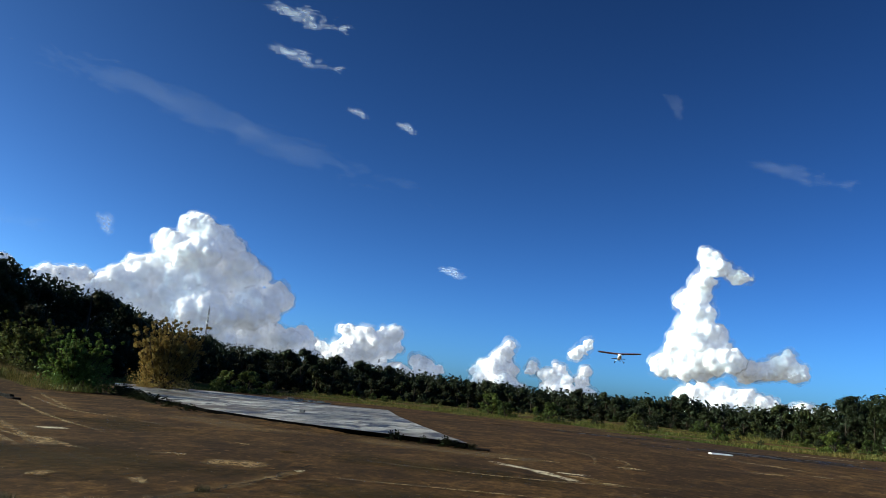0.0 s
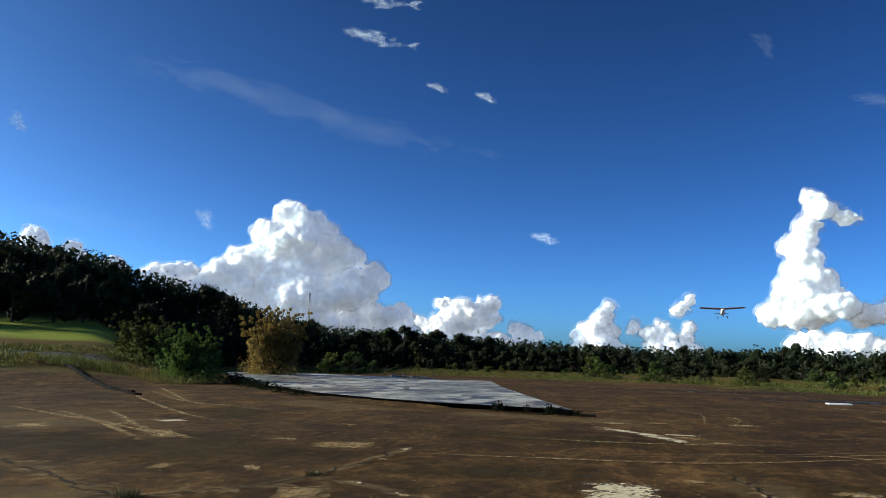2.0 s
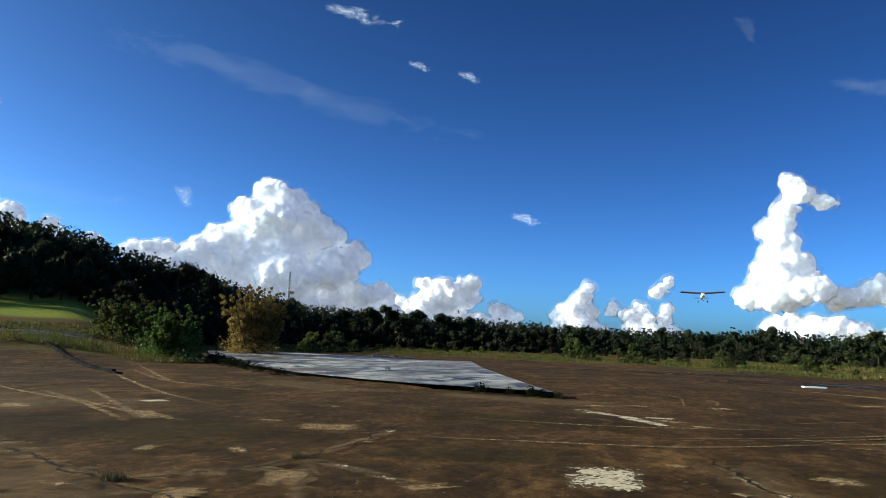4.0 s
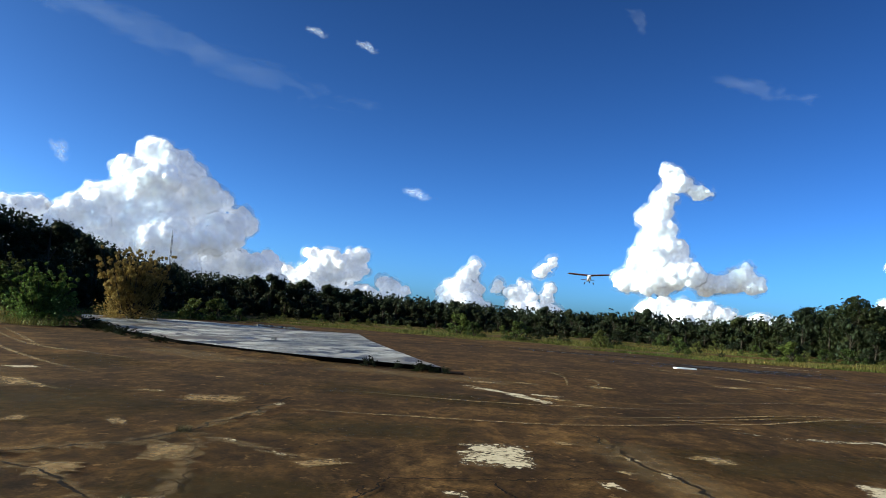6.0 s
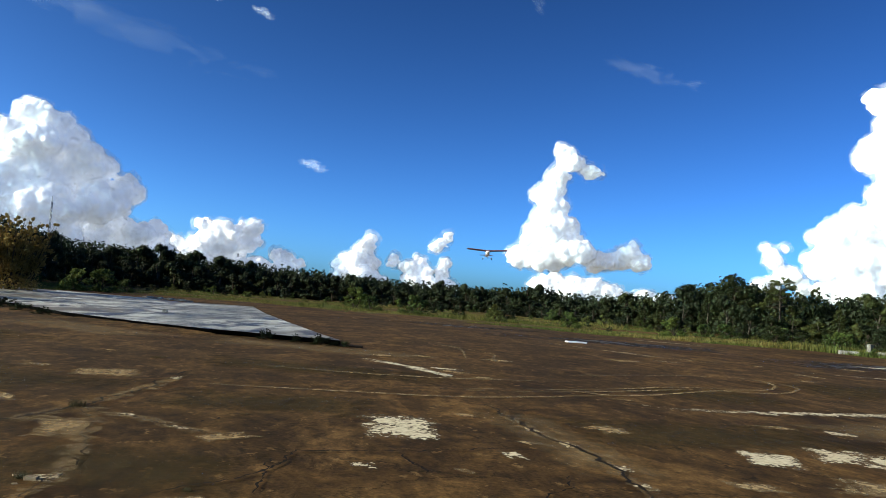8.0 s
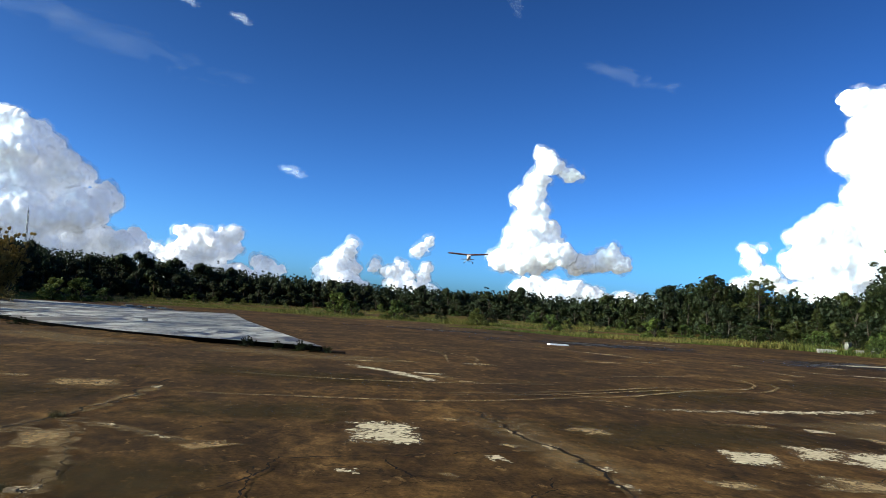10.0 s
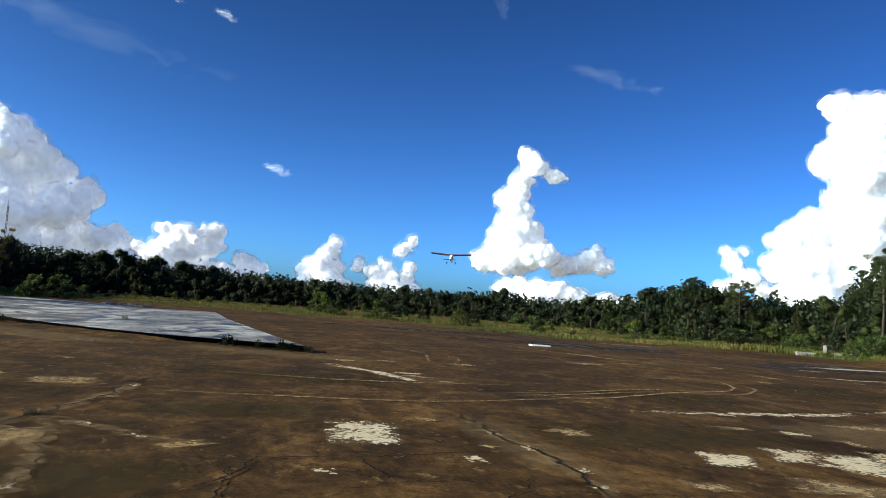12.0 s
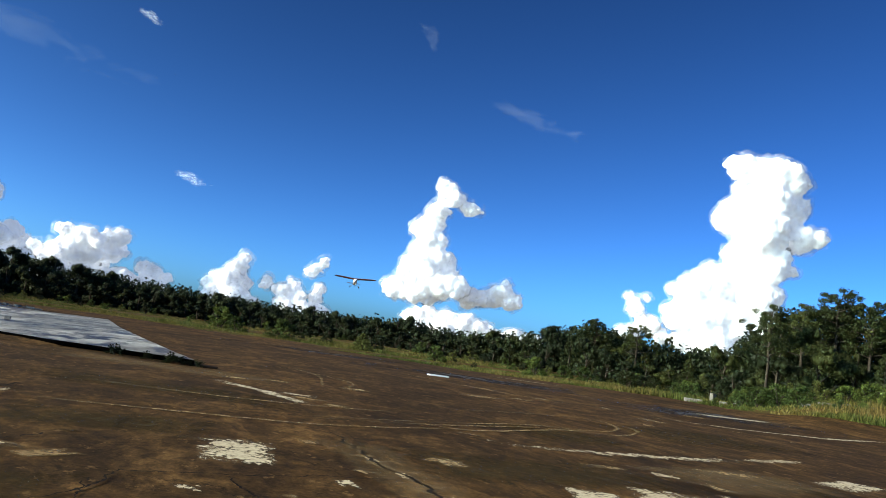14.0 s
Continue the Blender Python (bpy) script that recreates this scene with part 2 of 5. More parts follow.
def slab_material():
    """Pale concrete, blotched, with damp glossy patches and silted stretches."""
    m, nt, p = material("damp_slab")
    vec = stretched(nt, 1.0, 0.55, 1, radians(20))
    warped = node(nt, "ShaderNodeTexNoise", Scale=0.8, Detail=9.0, Roughness=0.7, Distortion=0.8)
    nt.links.new(vec, warped.inputs["Vector"])
    a, b, w = warped.outputs["Fac"], noise_tex(nt, vec, 3.0, 5, 0.65), noise_tex(nt, vec, 0.13, 4, 0.6)
    f = calc(nt, "ADD", calc(nt, "MULTIPLY", a, 0.8), calc(nt, "MULTIPLY", b, 0.2))
    c = ramp(nt, f, [(0.445, (0.022, 0.019, 0.015)), (0.46, (0.075, 0.069, 0.058)), (0.48, (0.22, 0.21, 0.19)), (0.56, (0.4, 0.385, 0.355))])
    c = mix(nt, 1.0, c, ramp(nt, w, [(0.4, (0.52, 0.52, 0.51)), (0.58, (1.32, 1.3, 1.24))]), "MULTIPLY")
    silt = noise_tex(nt, vec, 0.24, 6, 0.65)
    c = mix(nt, ramp(nt, silt, [(0.51, (0, 0, 0)), (0.6, (0.85, 0.85, 0.85))]), c, (0.085, 0.066, 0.045))
    nt.links.new(c, p.inputs["Base Color"])
    nt.links.new(ramp(nt, f, [(0.35, (0.3, 0.3, 0.3)), (0.62, (0.62, 0.62, 0.62))]), p.inputs["Roughness"])
    p.inputs["Specular IOR Level"].default_value = 0.06
    bump(nt, p, f, 0.25, 0.02)
    return m


def cloud_material(name, alpha):
    """Thin ice cloud that frays out to the edges of its sheet."""
    m, nt, p = material(name)
    nt.nodes.remove(p)
    d = nt.nodes.new("ShaderNodeBsdfDiffuse")
    d.inputs[0].default_value = (0.82, 0.88, 0.98, 1)
    t = nt.nodes.new("ShaderNodeBsdfTranslucent")
    t.inputs[0].default_value = (0.82, 0.88, 0.98, 1)
    ms = nt.nodes.new("ShaderNodeMixShader")
    ms.inputs[0].default_value = 0.5
    nt.links.new(d.outputs[0], ms.inputs[1])
    nt.links.new(t.outputs[0], ms.inputs[2])
    out = ms.outputs[0]
    uv = nt.nodes.new("ShaderNodeUVMap")
    sep = nt.nodes.new("ShaderNodeSeparateXYZ")
    nt.links.new(uv.outputs[0], sep.inputs[0])
    ends = []
    for o in (sep.outputs[0], sep.outputs[1]):
        off = calc(nt, "ABSOLUTE", calc(nt, "SUBTRACT", calc(nt, "MULTIPLY", o, 2.0), 1.0))
        ends.append(calc(nt, "SUBTRACT", 1.0, calc(nt, "POWER", off, 1.6), clamp=True))
    e = calc(nt, "MULTIPLY", ends[0], ends[1])
    mp = nt.nodes.new("ShaderNodeMapping")
    tc = nt.nodes.new("ShaderNodeTexCoord")
    mp.inputs["Scale"].default_value = alpha["stretch"]
    nt.links.new(tc.outputs["Object"], mp.inputs["Vector"])
    w = node(nt, "ShaderNodeTexNoise", Scale=alpha["scale"], Detail=7.0, Roughness=0.6, Distortion=0.8)
    nt.links.new(mp.outputs[0], w.inputs["Vector"])
    v = calc(nt, "SUBTRACT", w.outputs["Fac"], calc(nt, "MULTIPLY", calc(nt, "SUBTRACT", 1.0, e), 0.45))
    r = nt.nodes.new("ShaderNodeMapRange")
    r.inputs["From Min"].default_value, r.inputs["From Max"].default_value = alpha["lo"], alpha["hi"]
    r.inputs["To Max"].default_value = alpha["peak"]
    nt.links.new(v, r.inputs["Value"])
    tp = nt.nodes.new("ShaderNodeBsdfTransparent")
    m2 = nt.nodes.new("ShaderNodeMixShader")
    nt.links.new(r.outputs[0], m2.inputs[0])
    nt.links.new(tp.outputs[0], m2.inputs[1])
    nt.links.new(out, m2.inputs[2])
    out = m2.outputs[0]
    nt.links.new(out, nt.nodes["Material Output"].inputs[0])
    return m


GROUND = ground_material()
BARK = grained("bark", (0.02, 0.016, 0.012), (0.06, 0.05, 0.036), 0.9, 6, 0, (4, 4, 1))
LEAF_DARK = leaf_material("dark_foliage", (0.01, 0.015, 0.006), (0.023, 0.031, 0.011))
LEAF_PINE = leaf_material("pine_needles", (0.018, 0.025, 0.007), (0.046, 0.053, 0.015))
LEAF_BUSH = leaf_material("bush_foliage", (0.028, 0.044, 0.011), (0.08, 0.108, 0.026))
LEAF_YELLOW = leaf_material("yellowing_foliage", (0.13, 0.092, 0.022), (0.34, 0.235, 0.07), 0.45, 0.0)
LEAF_FRESH = leaf_material("fresh_green_foliage", (0.04, 0.072, 0.012), (0.13, 0.19, 0.04), 0.4, 0.0)
LEAF_OLIVE = leaf_material("olive_foliage", (0.04, 0.05, 0.012), (0.13, 0.14, 0.035), 0.35, 0.0)
GRASS = grass_material("weeds_and_grass", (0.035, 0.038, 0.011), (0.18, 0.15, 0.053))
CONCRETE = grained("grey_concrete", (0.13, 0.12, 0.105), (0.32, 0.3, 0.26), 0.85, 2.5)
SLAB = slab_material()
# near-black: shade under the slab's overhang painted in; the kerb uses it too
FLANK = grained("flank_shade_black", (0.002, 0.002, 0.002), (0.008, 0.007, 0.006), 0.95, 1.5)
CRACK = grained("crack_dirt", (0.004, 0.003, 0.003), (0.018, 0.013, 0.01), 1.0, 8)
PALE = sheet_material("pale_worn_concrete", (0.52, 0.45, 0.34), (0.8, 0.72, 0.58), 0.85, 0.57, 2.4, (1.1, 1.0), 0.25, 0.045)
BROKEN = sheet_material("broken_pale_crust", (0.5, 0.42, 0.31), (0.78, 0.69, 0.54), 0.85, 0.53, 2.6, (1.0, 1.0), 0.2, 0.045)
DUST = sheet_material("dry_silt", (0.32, 0.23, 0.13), (0.55, 0.42, 0.26), 0.9, 0.54, 2.2, (1.1, 0.9), 0.2, 0.1, 0.85)
EDGING = sheet_material("dirt_beside_cracks", (0.26, 0.18, 0.1), (0.44, 0.32, 0.19), 0.95, 0.5, 3.2, (1, 1), 0.0, 0.15, 0.6)
FILM = sheet_material("thin_tan_film", (0.24, 0.165, 0.09), (0.38, 0.275, 0.16), 0.95, 0.6, 0.7, (1, 1), 0.0, 0.18, 0.42)
RUST = sheet_material("tan_dirt", (0.25, 0.17, 0.09), (0.42, 0.3, 0.17), 0.95, 0.58, 1.8, (1, 1), 0.0, 0.12, 0.9)
DAMP = sheet_material("damp_black_stain", (0.014, 0.013, 0.013), (0.04, 0.036, 0.033), 0.7, 0.53, 0.3, (0.8, 0.5), 0.1, 0.1, 0.92)
STAIN = sheet_material("dark_brown_stain", (0.05, 0.035, 0.014), (0.085, 0.06, 0.026), 0.95, 0.58, 0.8, (1.1, 0.8), 0.1, 0.16, 0.75)
TRACK = sheet_material("tyre_marks", (0.27, 0.19, 0.1), (0.46, 0.34, 0.2), 0.9, 0.56, 1.6, (1, 1), 0.0, 0.12, 0.8)
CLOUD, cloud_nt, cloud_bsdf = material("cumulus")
cloud_bsdf.inputs["Base Color"].default_value = (0.84, 0.85, 0.87, 1)
cloud_bsdf.inputs["Roughness"].default_value = 1.0
cloud_bsdf.inputs["Specular IOR Level"].default_value = 0.0
cloud_bsdf.inputs["Subsurface Weight"].default_value = 1.0
cloud_bsdf.inputs["Subsurface Radius"].default_value = (1.0, 1.0, 1.0)
cloud_bsdf.inputs["Subsurface Scale"].default_value = 24.0
# distant backdrop: added glow stands in for daylight scattered on inside the vapour
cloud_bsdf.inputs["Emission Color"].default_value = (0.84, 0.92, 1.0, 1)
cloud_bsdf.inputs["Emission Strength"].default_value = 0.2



def cloud_fringe():
    """Thin torn vapour round a cumulus."""
    m, nt, p = material("cumulus_fringe")
    p.inputs["Base Color"].default_value = (0.84, 0.85, 0.87, 1)
    p.inputs["Roughness"].default_value = 1.0
    p.inputs["Specular IOR Level"].default_value = 0.0
    tr = nt.nodes.new("ShaderNodeBsdfTranslucent")
    tr.inputs[0].default_value = (0.84, 0.85, 0.87, 1)
    half = nt.nodes.new("ShaderNodeMixShader")
    half.inputs[0].default_value = 0.45
    nt.links.new(p.outputs[0], half.inputs[1])
    nt.links.new(tr.outputs[0], half.inputs[2])
    tc = nt.nodes.new("ShaderNodeTexCoord")
    n = noise_tex(nt, tc.outputs["Object"], 0.4, 3, 0.5)
    r = nt.nodes.new("ShaderNodeMapRange")
    r.inputs["From Min"].default_value, r.inputs["From Max"].default_value, r.inputs["To Max"].default_value = 0.38, 0.7, 0.24
    nt.links.new(n, r.inputs["Value"])
    tp = nt.nodes.new("ShaderNodeBsdfTransparent")
    out = nt.nodes.new("ShaderNodeMixShader")
    nt.links.new(r.outputs[0], out.inputs[0])
    nt.links.new(tp.outputs[0], out.inputs[1])
    nt.links.new(half.outputs[0], out.inputs[2])
    nt.links.new(out.outputs[0], nt.nodes["Material Output"].inputs[0])
    return m


FRINGE = cloud_fringe()

# ---- ground ----
def build_ground():
    radii = np.concatenate([[0.0], 1.0 * 1.032 ** np.arange(0, 270)])
    radii = radii[radii < 4400]
    n = 432
    ang = np.linspace(0, 2 * math.pi, n, endpoint=False)
    R, A = np.meshgrid(radii, ang, indexing="ij")
    x, y = -R * np.sin(A), R * np.cos(A)
    a = (np.degrees(A) + 180) % 360 - 180
    z = height(x, y)
    wob = np.array([[noise.noise((px * 0.11, py * 0.11, 3.0)) for px, py in zip(rx, ry)] for rx, ry in zip(x, y)])
    veg = smooth((R - edge(a) - 4 * wob + 4) / 8)
    z = z + veg * wob * 0.25
    verts = np.stack([x, y, z], -1).reshape(-1, 3)
    i, j = np.meshgrid(np.arange(len(radii) - 1), np.arange(n), indexing="ij")
    k = (j + 1) % n
    faces = np.stack([i * n + j, (i + 1) * n + j, (i + 1) * n + k, i * n + k], -1).reshape(-1, 4)
    me = mesh_of("ground", verts, faces[:, ::-1], GROUND, shade=True)
    layer = me.attributes.new("overgrown", "FLOAT", "POINT")
    layer.data.foreach_set("value", veg.ravel().astype(np.float32))
    mown = smooth((a - 31.5) / 3) * smooth((R - 66.5 - 2 * wob) / 3) * smooth((86 - R) / 3)
    layer = me.attributes.new("mown", "FLOAT", "POINT")
    layer.data.foreach_set("value", mown.ravel().astype(np.float32))
    return tagged(new("ground", me), "brown stained and cracked concrete pad with weedy edges", "ground", kind="structure")


ground = build_ground()
LAYER = [0.004]


def sheet(name, mat, centre, along, across, turn, label=""):
    """A thin frayed layer on the ground, along x across metres, turned in degrees."""
    LAYER[0] += 0.00012
    c, s = math.cos(radians(turn)), math.sin(radians(turn))
    nu, nv = 6, 4
    verts, uv, faces = [], [], []
    for i in range(nu + 1):
        for j in range(nv + 1):
            u, v = i / nu, j / nv
            px, py = (u - 0.5) * along, (v - 0.5) * across
            x, y = centre[0] + c * px - s * py, centre[1] + s * px + c * py
            verts.append((x, y, float(height(x, y)) + LAYER[0]))
            uv.append((u, v))
    for i in range(nu):
        for j in range(nv):
            q = i * (nv + 1) + j
            faces.append((q, q + nv + 1, q + nv + 2, q + 1))
    return part(name, mesh_of(name, verts, faces, mat, uv), ground, label)


def strip(name, mat, points, width, jitter=0.0, step=0.12, label="", seed=1, ragged=0.5):
    """A strip along a line on the ground; cracks are narrow, jagged ones."""
    LAYER[0] += 0.00012
    rng = np.random.default_rng(seed)
    pts = [Vector(p) for p in points]
    line = []
    for p, q in zip(pts, pts[1:]):
        n = max(2, int((q - p).length / step))
        line += [p.lerp(q, i / n) for i in range(n)]
    line.append(pts[-1])
    n = len(line)
    off = np.cumsum(rng.normal(0, jitter, n))
    off -= np.linspace(off[0], off[-1], n)
    verts, uv, faces = [], [], []
    for i, p in enumerate(line):
        d = (line[min(i + 1, n - 1)] - line[max(i - 1, 0)]).normalized()
        side = Vector((-d.y, d.x))
        w = width * (1 + ragged * (rng.random() - 0.5) * 2) * (0.3 + 0.7 * math.sin(math.pi * min(max(i / (n - 1), 0.03), 0.97)) ** 0.4)
        c = p + side * off[i]
        for k, v in ((-0.5, 0.0), (0.5, 1.0)):
            q = c + side * w * k
            verts.append((q.x, q.y, float(height(q.x, q.y)) + LAYER[0]))
            uv.append((0.2 + 0.6 * i / (n - 1), v))
    for i in range(n - 1):
        faces.append((2 * i, 2 * i + 2, 2 * i + 3, 2 * i + 1))
    return part(name, mesh_of(name, verts, faces, mat, uv), ground, label)


# ---- raised slab ----
def build_slab():
    outline = [(-0.9, 26.2), (-2.6, 26.8), (-5.2, 27.5), (-8.2, 29.2), (-11.4, 31.8), (-16.0, 37.5), (-22.5, 46.5), (-30.0, 62.0), (-24.0, 66.0), (-16.3, 62.5), (-13.5, 59.0), (-8.3, 60.2), (-6.0, 48.0), (-3.4, 36.5)]
    rng = np.random.default_rng(4)
    ring = []
    for p, q in zip(outline, outline[1:] + outline[:1]):
        p, q = Vector(p), Vector(q)
        n = max(2, int((q - p).length / 0.45))
        for i in range(n):
            c = p.lerp(q, i / n)
            ring.append((c.x + rng.normal(0, 0.02), c.y + rng.normal(0, 0.035)))
    bm = bmesh.new()
    top = [bm.verts.new((x, y, 0.17)) for x, y in ring]
    low = [bm.verts.new((x, y + 0.55, -0.03)) for x, y in ring]
    bm.faces.new(top)
    n = len(ring)
    for i in range(n):
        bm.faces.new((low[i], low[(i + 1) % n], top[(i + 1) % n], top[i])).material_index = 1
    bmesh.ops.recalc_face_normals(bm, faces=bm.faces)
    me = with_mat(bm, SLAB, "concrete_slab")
    # side faces carry the overhang's shade in their colour
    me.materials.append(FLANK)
    ob = tagged(new("concrete_slab", me), "pale grey damp concrete slab raised above the brown pad", "slab", kind="structure")
    return ob


slab = build_slab()


def silt_ramp():
    """Washed-up dirt that half hides the slab's edge, with a ragged foot."""
    rng = np.random.default_rng(14)
    line = [Vector(p) for p in ((-4.9, 27.3), (-8.2, 29.1), (-11.4, 31.7))]
    pts = [line[0].lerp(line[1], i / 12) for i in range(12)] + [line[1].lerp(line[2], i / 12) for i in range(13)]
    verts, faces = [], []
    for i, p in enumerate(pts):
        d = (pts[min(i + 1, 24)] - pts[max(i - 1, 0)]).normalized()
        side = Vector((d.y, -d.x))
        side = side if side.y < 0 else -side
        top = 0.1 * math.sin(math.pi * i / 24) ** 0.5 + rng.uniform(-0.015, 0.015)
        for k in range(5):
            u = k / 4
            q = p + side * (u * (1.3 + rng.uniform(-0.25, 0.25)) - 0.05)
            verts.append((q.x, q.y, max(0.0, top) * (1 - u) ** 1.4 + (0.004 if k < 4 else -0.01)))
    for i in range(24):
        for k in range(4):
            a = i * 5 + k
            faces.append((a, a + 1, a + 6, a + 5))
    part("silt_ramp", mesh_of("silt_ramp", verts, faces, GROUND, shade=True), ground, "brown silt washed against the slab")


silt_ramp()

# ---- plants ----
def tube(points, radii, sides=7):
    """Verts and faces of a tapered tube along a line."""
    verts, faces = [], []
    pts = [Vector(p) for p in points]
    for i, p in enumerate(pts):
        d = (pts[min(i + 1, len(pts) - 1)] - pts[max(i - 1, 0)]).normalized()
        u = d.orthogonal().normalized()
        v = d.cross(u)
        for k in range(sides):
            a = 2 * math.pi * k / sides
            verts.append(tuple(p + (u * math.cos(a) + v * math.sin(a)) * radii[i]))
    for i in range(len(pts) - 1):
        for k in range(sides):
            l = (k + 1) % sides
            faces.append((i * sides + k, i * sides + l, (i + 1) * sides + l, (i + 1) * sides + k))
    return verts, faces


def joined(pieces):
    verts, faces = [], []
    for v, f in pieces:
        n = len(verts)
        verts += list(v)
        faces += [tuple(i + n for i in q) for q in f]
    return verts, faces


def leaves(rng, centres, radii, per, size, flat=1.0, shell=0.55, rough=0.6):
    """Leaf quads spread over the outside of many clumps."""
    centres, radii = np.asarray(centres, float), np.asarray(radii, float)
    n = len(centres) * per
    c, r = np.repeat(centres, per, 0), np.repeat(radii, per)
    d = rng.normal(size=(n, 3))
    d /= np.linalg.norm(d, axis=1, keepdims=True)
    pos = c + d * (r * (shell + (1.16 - shell) * rng.random(n) ** 0.7))[:, None] * np.array([1, 1, flat])
    nor = d + rng.normal(size=(n, 3)) * rough
    nor /= np.linalg.norm(nor, axis=1, keepdims=True)
    t = np.cross(nor, rng.normal(size=(n, 3)))
    t /= np.linalg.norm(t, axis=1, keepdims=True)
    b = np.cross(nor, t)
    s = size * (0.55 + 0.9 * rng.random(n))[:, None]
    verts = np.stack([pos - t * s, pos + t * s, pos + b * s * 1.15], 1).reshape(-1, 3)
    return verts, np.arange(n * 3).reshape(n, 3)


def with_hearts(rng, crown, centres, radii, share):
    """The same crown with a ragged dense heart of twigs and leaves inside each clump."""
    v, f = crown
    unit = [(x, y, z) for x in (-1, 1) for y in (-1, 1) for z in (-1, 1)]
    box = np.array([(0, 1, 3, 2), (4, 6, 7, 5), (0, 4, 5, 1), (2, 3, 7, 6), (0, 2, 6, 4), (1, 5, 7, 3)])
    box = np.concatenate([box[:, [0, 1, 2]], box[:, [0, 2, 3]]])
    vs, fs, n = [np.asarray(v)], [np.asarray(f)], len(v)
    for c, r in zip(centres, radii):
        spin = np.linalg.qr(rng.normal(size=(3, 3)))[0]
        q = np.array(unit) * 0.577 * r * share * rng.uniform(0.7, 1.3, (8, 3))
        vs.append(q @ spin + np.array(c))
        fs.append(box + n)
        n += 8
    return np.concatenate(vs), np.concatenate(fs)


def plant(name, label, category, trunk, crown, leaf, bark=BARK):
    base = tagged(new(name), label, category)
    part("trunk", mesh_of("trunk", *trunk, bark, shade=True), base)
    part("crown", mesh_of("crown", *crown, leaf), base)
    return base


def broadleaf(seed, leaf=LEAF_DARK, name="tree", label="dark green broadleaf tree in the edge of the woods"):
    """A unit tree, 1 m high and about 0.85 m wide."""
    rng = np.random.default_rng(seed)
    bend = rng.normal(0, 0.03, 2)
    trunk = [tube([(0, 0, -0.05), (bend[0], bend[1], 0.3), (bend[0] * 2, bend[1], 0.62), (bend[0] * 2.5, 0, 0.85)], [0.03, 0.022, 0.014, 0.004])]
    cs, rs = [], []
    for i in range(15):
        a, h = i * 2.4 + rng.normal(0, 0.4), 0.12 + 0.72 * ((i * 0.618) % 1.0)
        spread = 0.36 * math.sin(math.pi * min(0.9, 0.22 + 0.74 * h)) ** 0.8 * rng.uniform(0.5, 1.05)
        c = Vector((math.cos(a) * spread, math.sin(a) * spread, h))
        lobe = rng.uniform(0.13, 0.2) * (1.1 - 0.3 * h)
        cs.append(tuple(c))
        rs.append(lobe * 0.8)
        for k in range(5):
            v = Vector(rng.normal(size=3)).normalized()
            v.z = abs(v.z) * 0.8 - 0.15
            cs.append(tuple(c + v * lobe * 0.72))
            rs.append(lobe * rng.uniform(0.38, 0.6))
        if i % 3 == 0:
            z0 = h * 0.55
            trunk.append(tube([(bend[0] * z0 * 2, 0, z0), (c.x * 0.5, c.y * 0.5, (z0 + h) / 2 + 0.02), tuple(c)], [0.011, 0.007, 0.002], 5))
    return plant(name, label, "tree", joined(trunk), with_hearts(rng, leaves(rng, cs, rs, 100, 0.0115, shell=0.5, rough=0.9), cs, rs, 0.8), leaf)


def conical(seed, label="green young pine standing in the edge of the woods"):
    rng = np.random.default_rng(seed)
    trunk = [tube([(0, 0, -0.05), (0.01, 0, 0.5), (0, 0, 0.97)], [0.022, 0.015, 0.003])]
    cs, rs = [], []
    for i in range(60):
        h = 0.05 + 0.92 * (i / 59) + rng.normal(0, 0.015)
        a = i * 2.4 + rng.normal(0, 0.5)
        spread = 0.3 * (1.03 - h) ** 0.65 * rng.uniform(0.5, 1.1)
        c = (math.cos(a) * spread, math.sin(a) * spread, h)
        cs.append(c)
        rs.append(rng.uniform(0.05, 0.1) * (1.2 - 0.75 * h))
        if i % 9 == 0:
            trunk.append(tube([(0, 0, h - 0.04), c], [0.007, 0.002], 5))
    return plant("young_pine", label, "tree", joined(trunk), with_hearts(rng, leaves(rng, cs, rs, 125, 0.0095, 0.8, 0.4, 0.9), cs, rs, 0.68), LEAF_PINE)


def tall_pine(seed, label, bare=0.42):
    """A pine with a bare trunk and a loose, layered crown."""
    rng = np.random.default_rng(seed)
    trunk = [tube([(0, 0, -0.03), (0.012, 0, 0.4), (0.0, 0.01, 0.75), (0.01, 0, 0.96)], [0.017, 0.013, 0.009, 0.003])]
    cs, rs = [], []
    for i in range(24):
        h = bare + (0.97 - bare) * (i / 23)
        a = i * 2.4 + rng.normal(0, 0.6)
        spread = rng.uniform(0.08, 0.25) * (1.25 - 0.8 * (h - bare) / (1 - bare))
        c = (math.cos(a) * spread, math.sin(a) * spread, h + rng.uniform(0, 0.04))
        trunk.append(tube([(0.005, 0, h - 0.03), (c[0] * 0.6, c[1] * 0.6, h), c], [0.006, 0.004, 0.0015], 5))
        for k in range(3):
            o = rng.normal(0, 0.03, 3)
            cs.append((c[0] + o[0] * 1.5, c[1] + o[1] * 1.5, c[2] + o[2] * 0.6))
            rs.append(rng.uniform(0.025, 0.05))
    return plant("pine_tree", label, "tree", joined(trunk), leaves(rng, cs, rs, 110, 0.009, 0.7, 0.3, 0.9), LEAF_PINE)


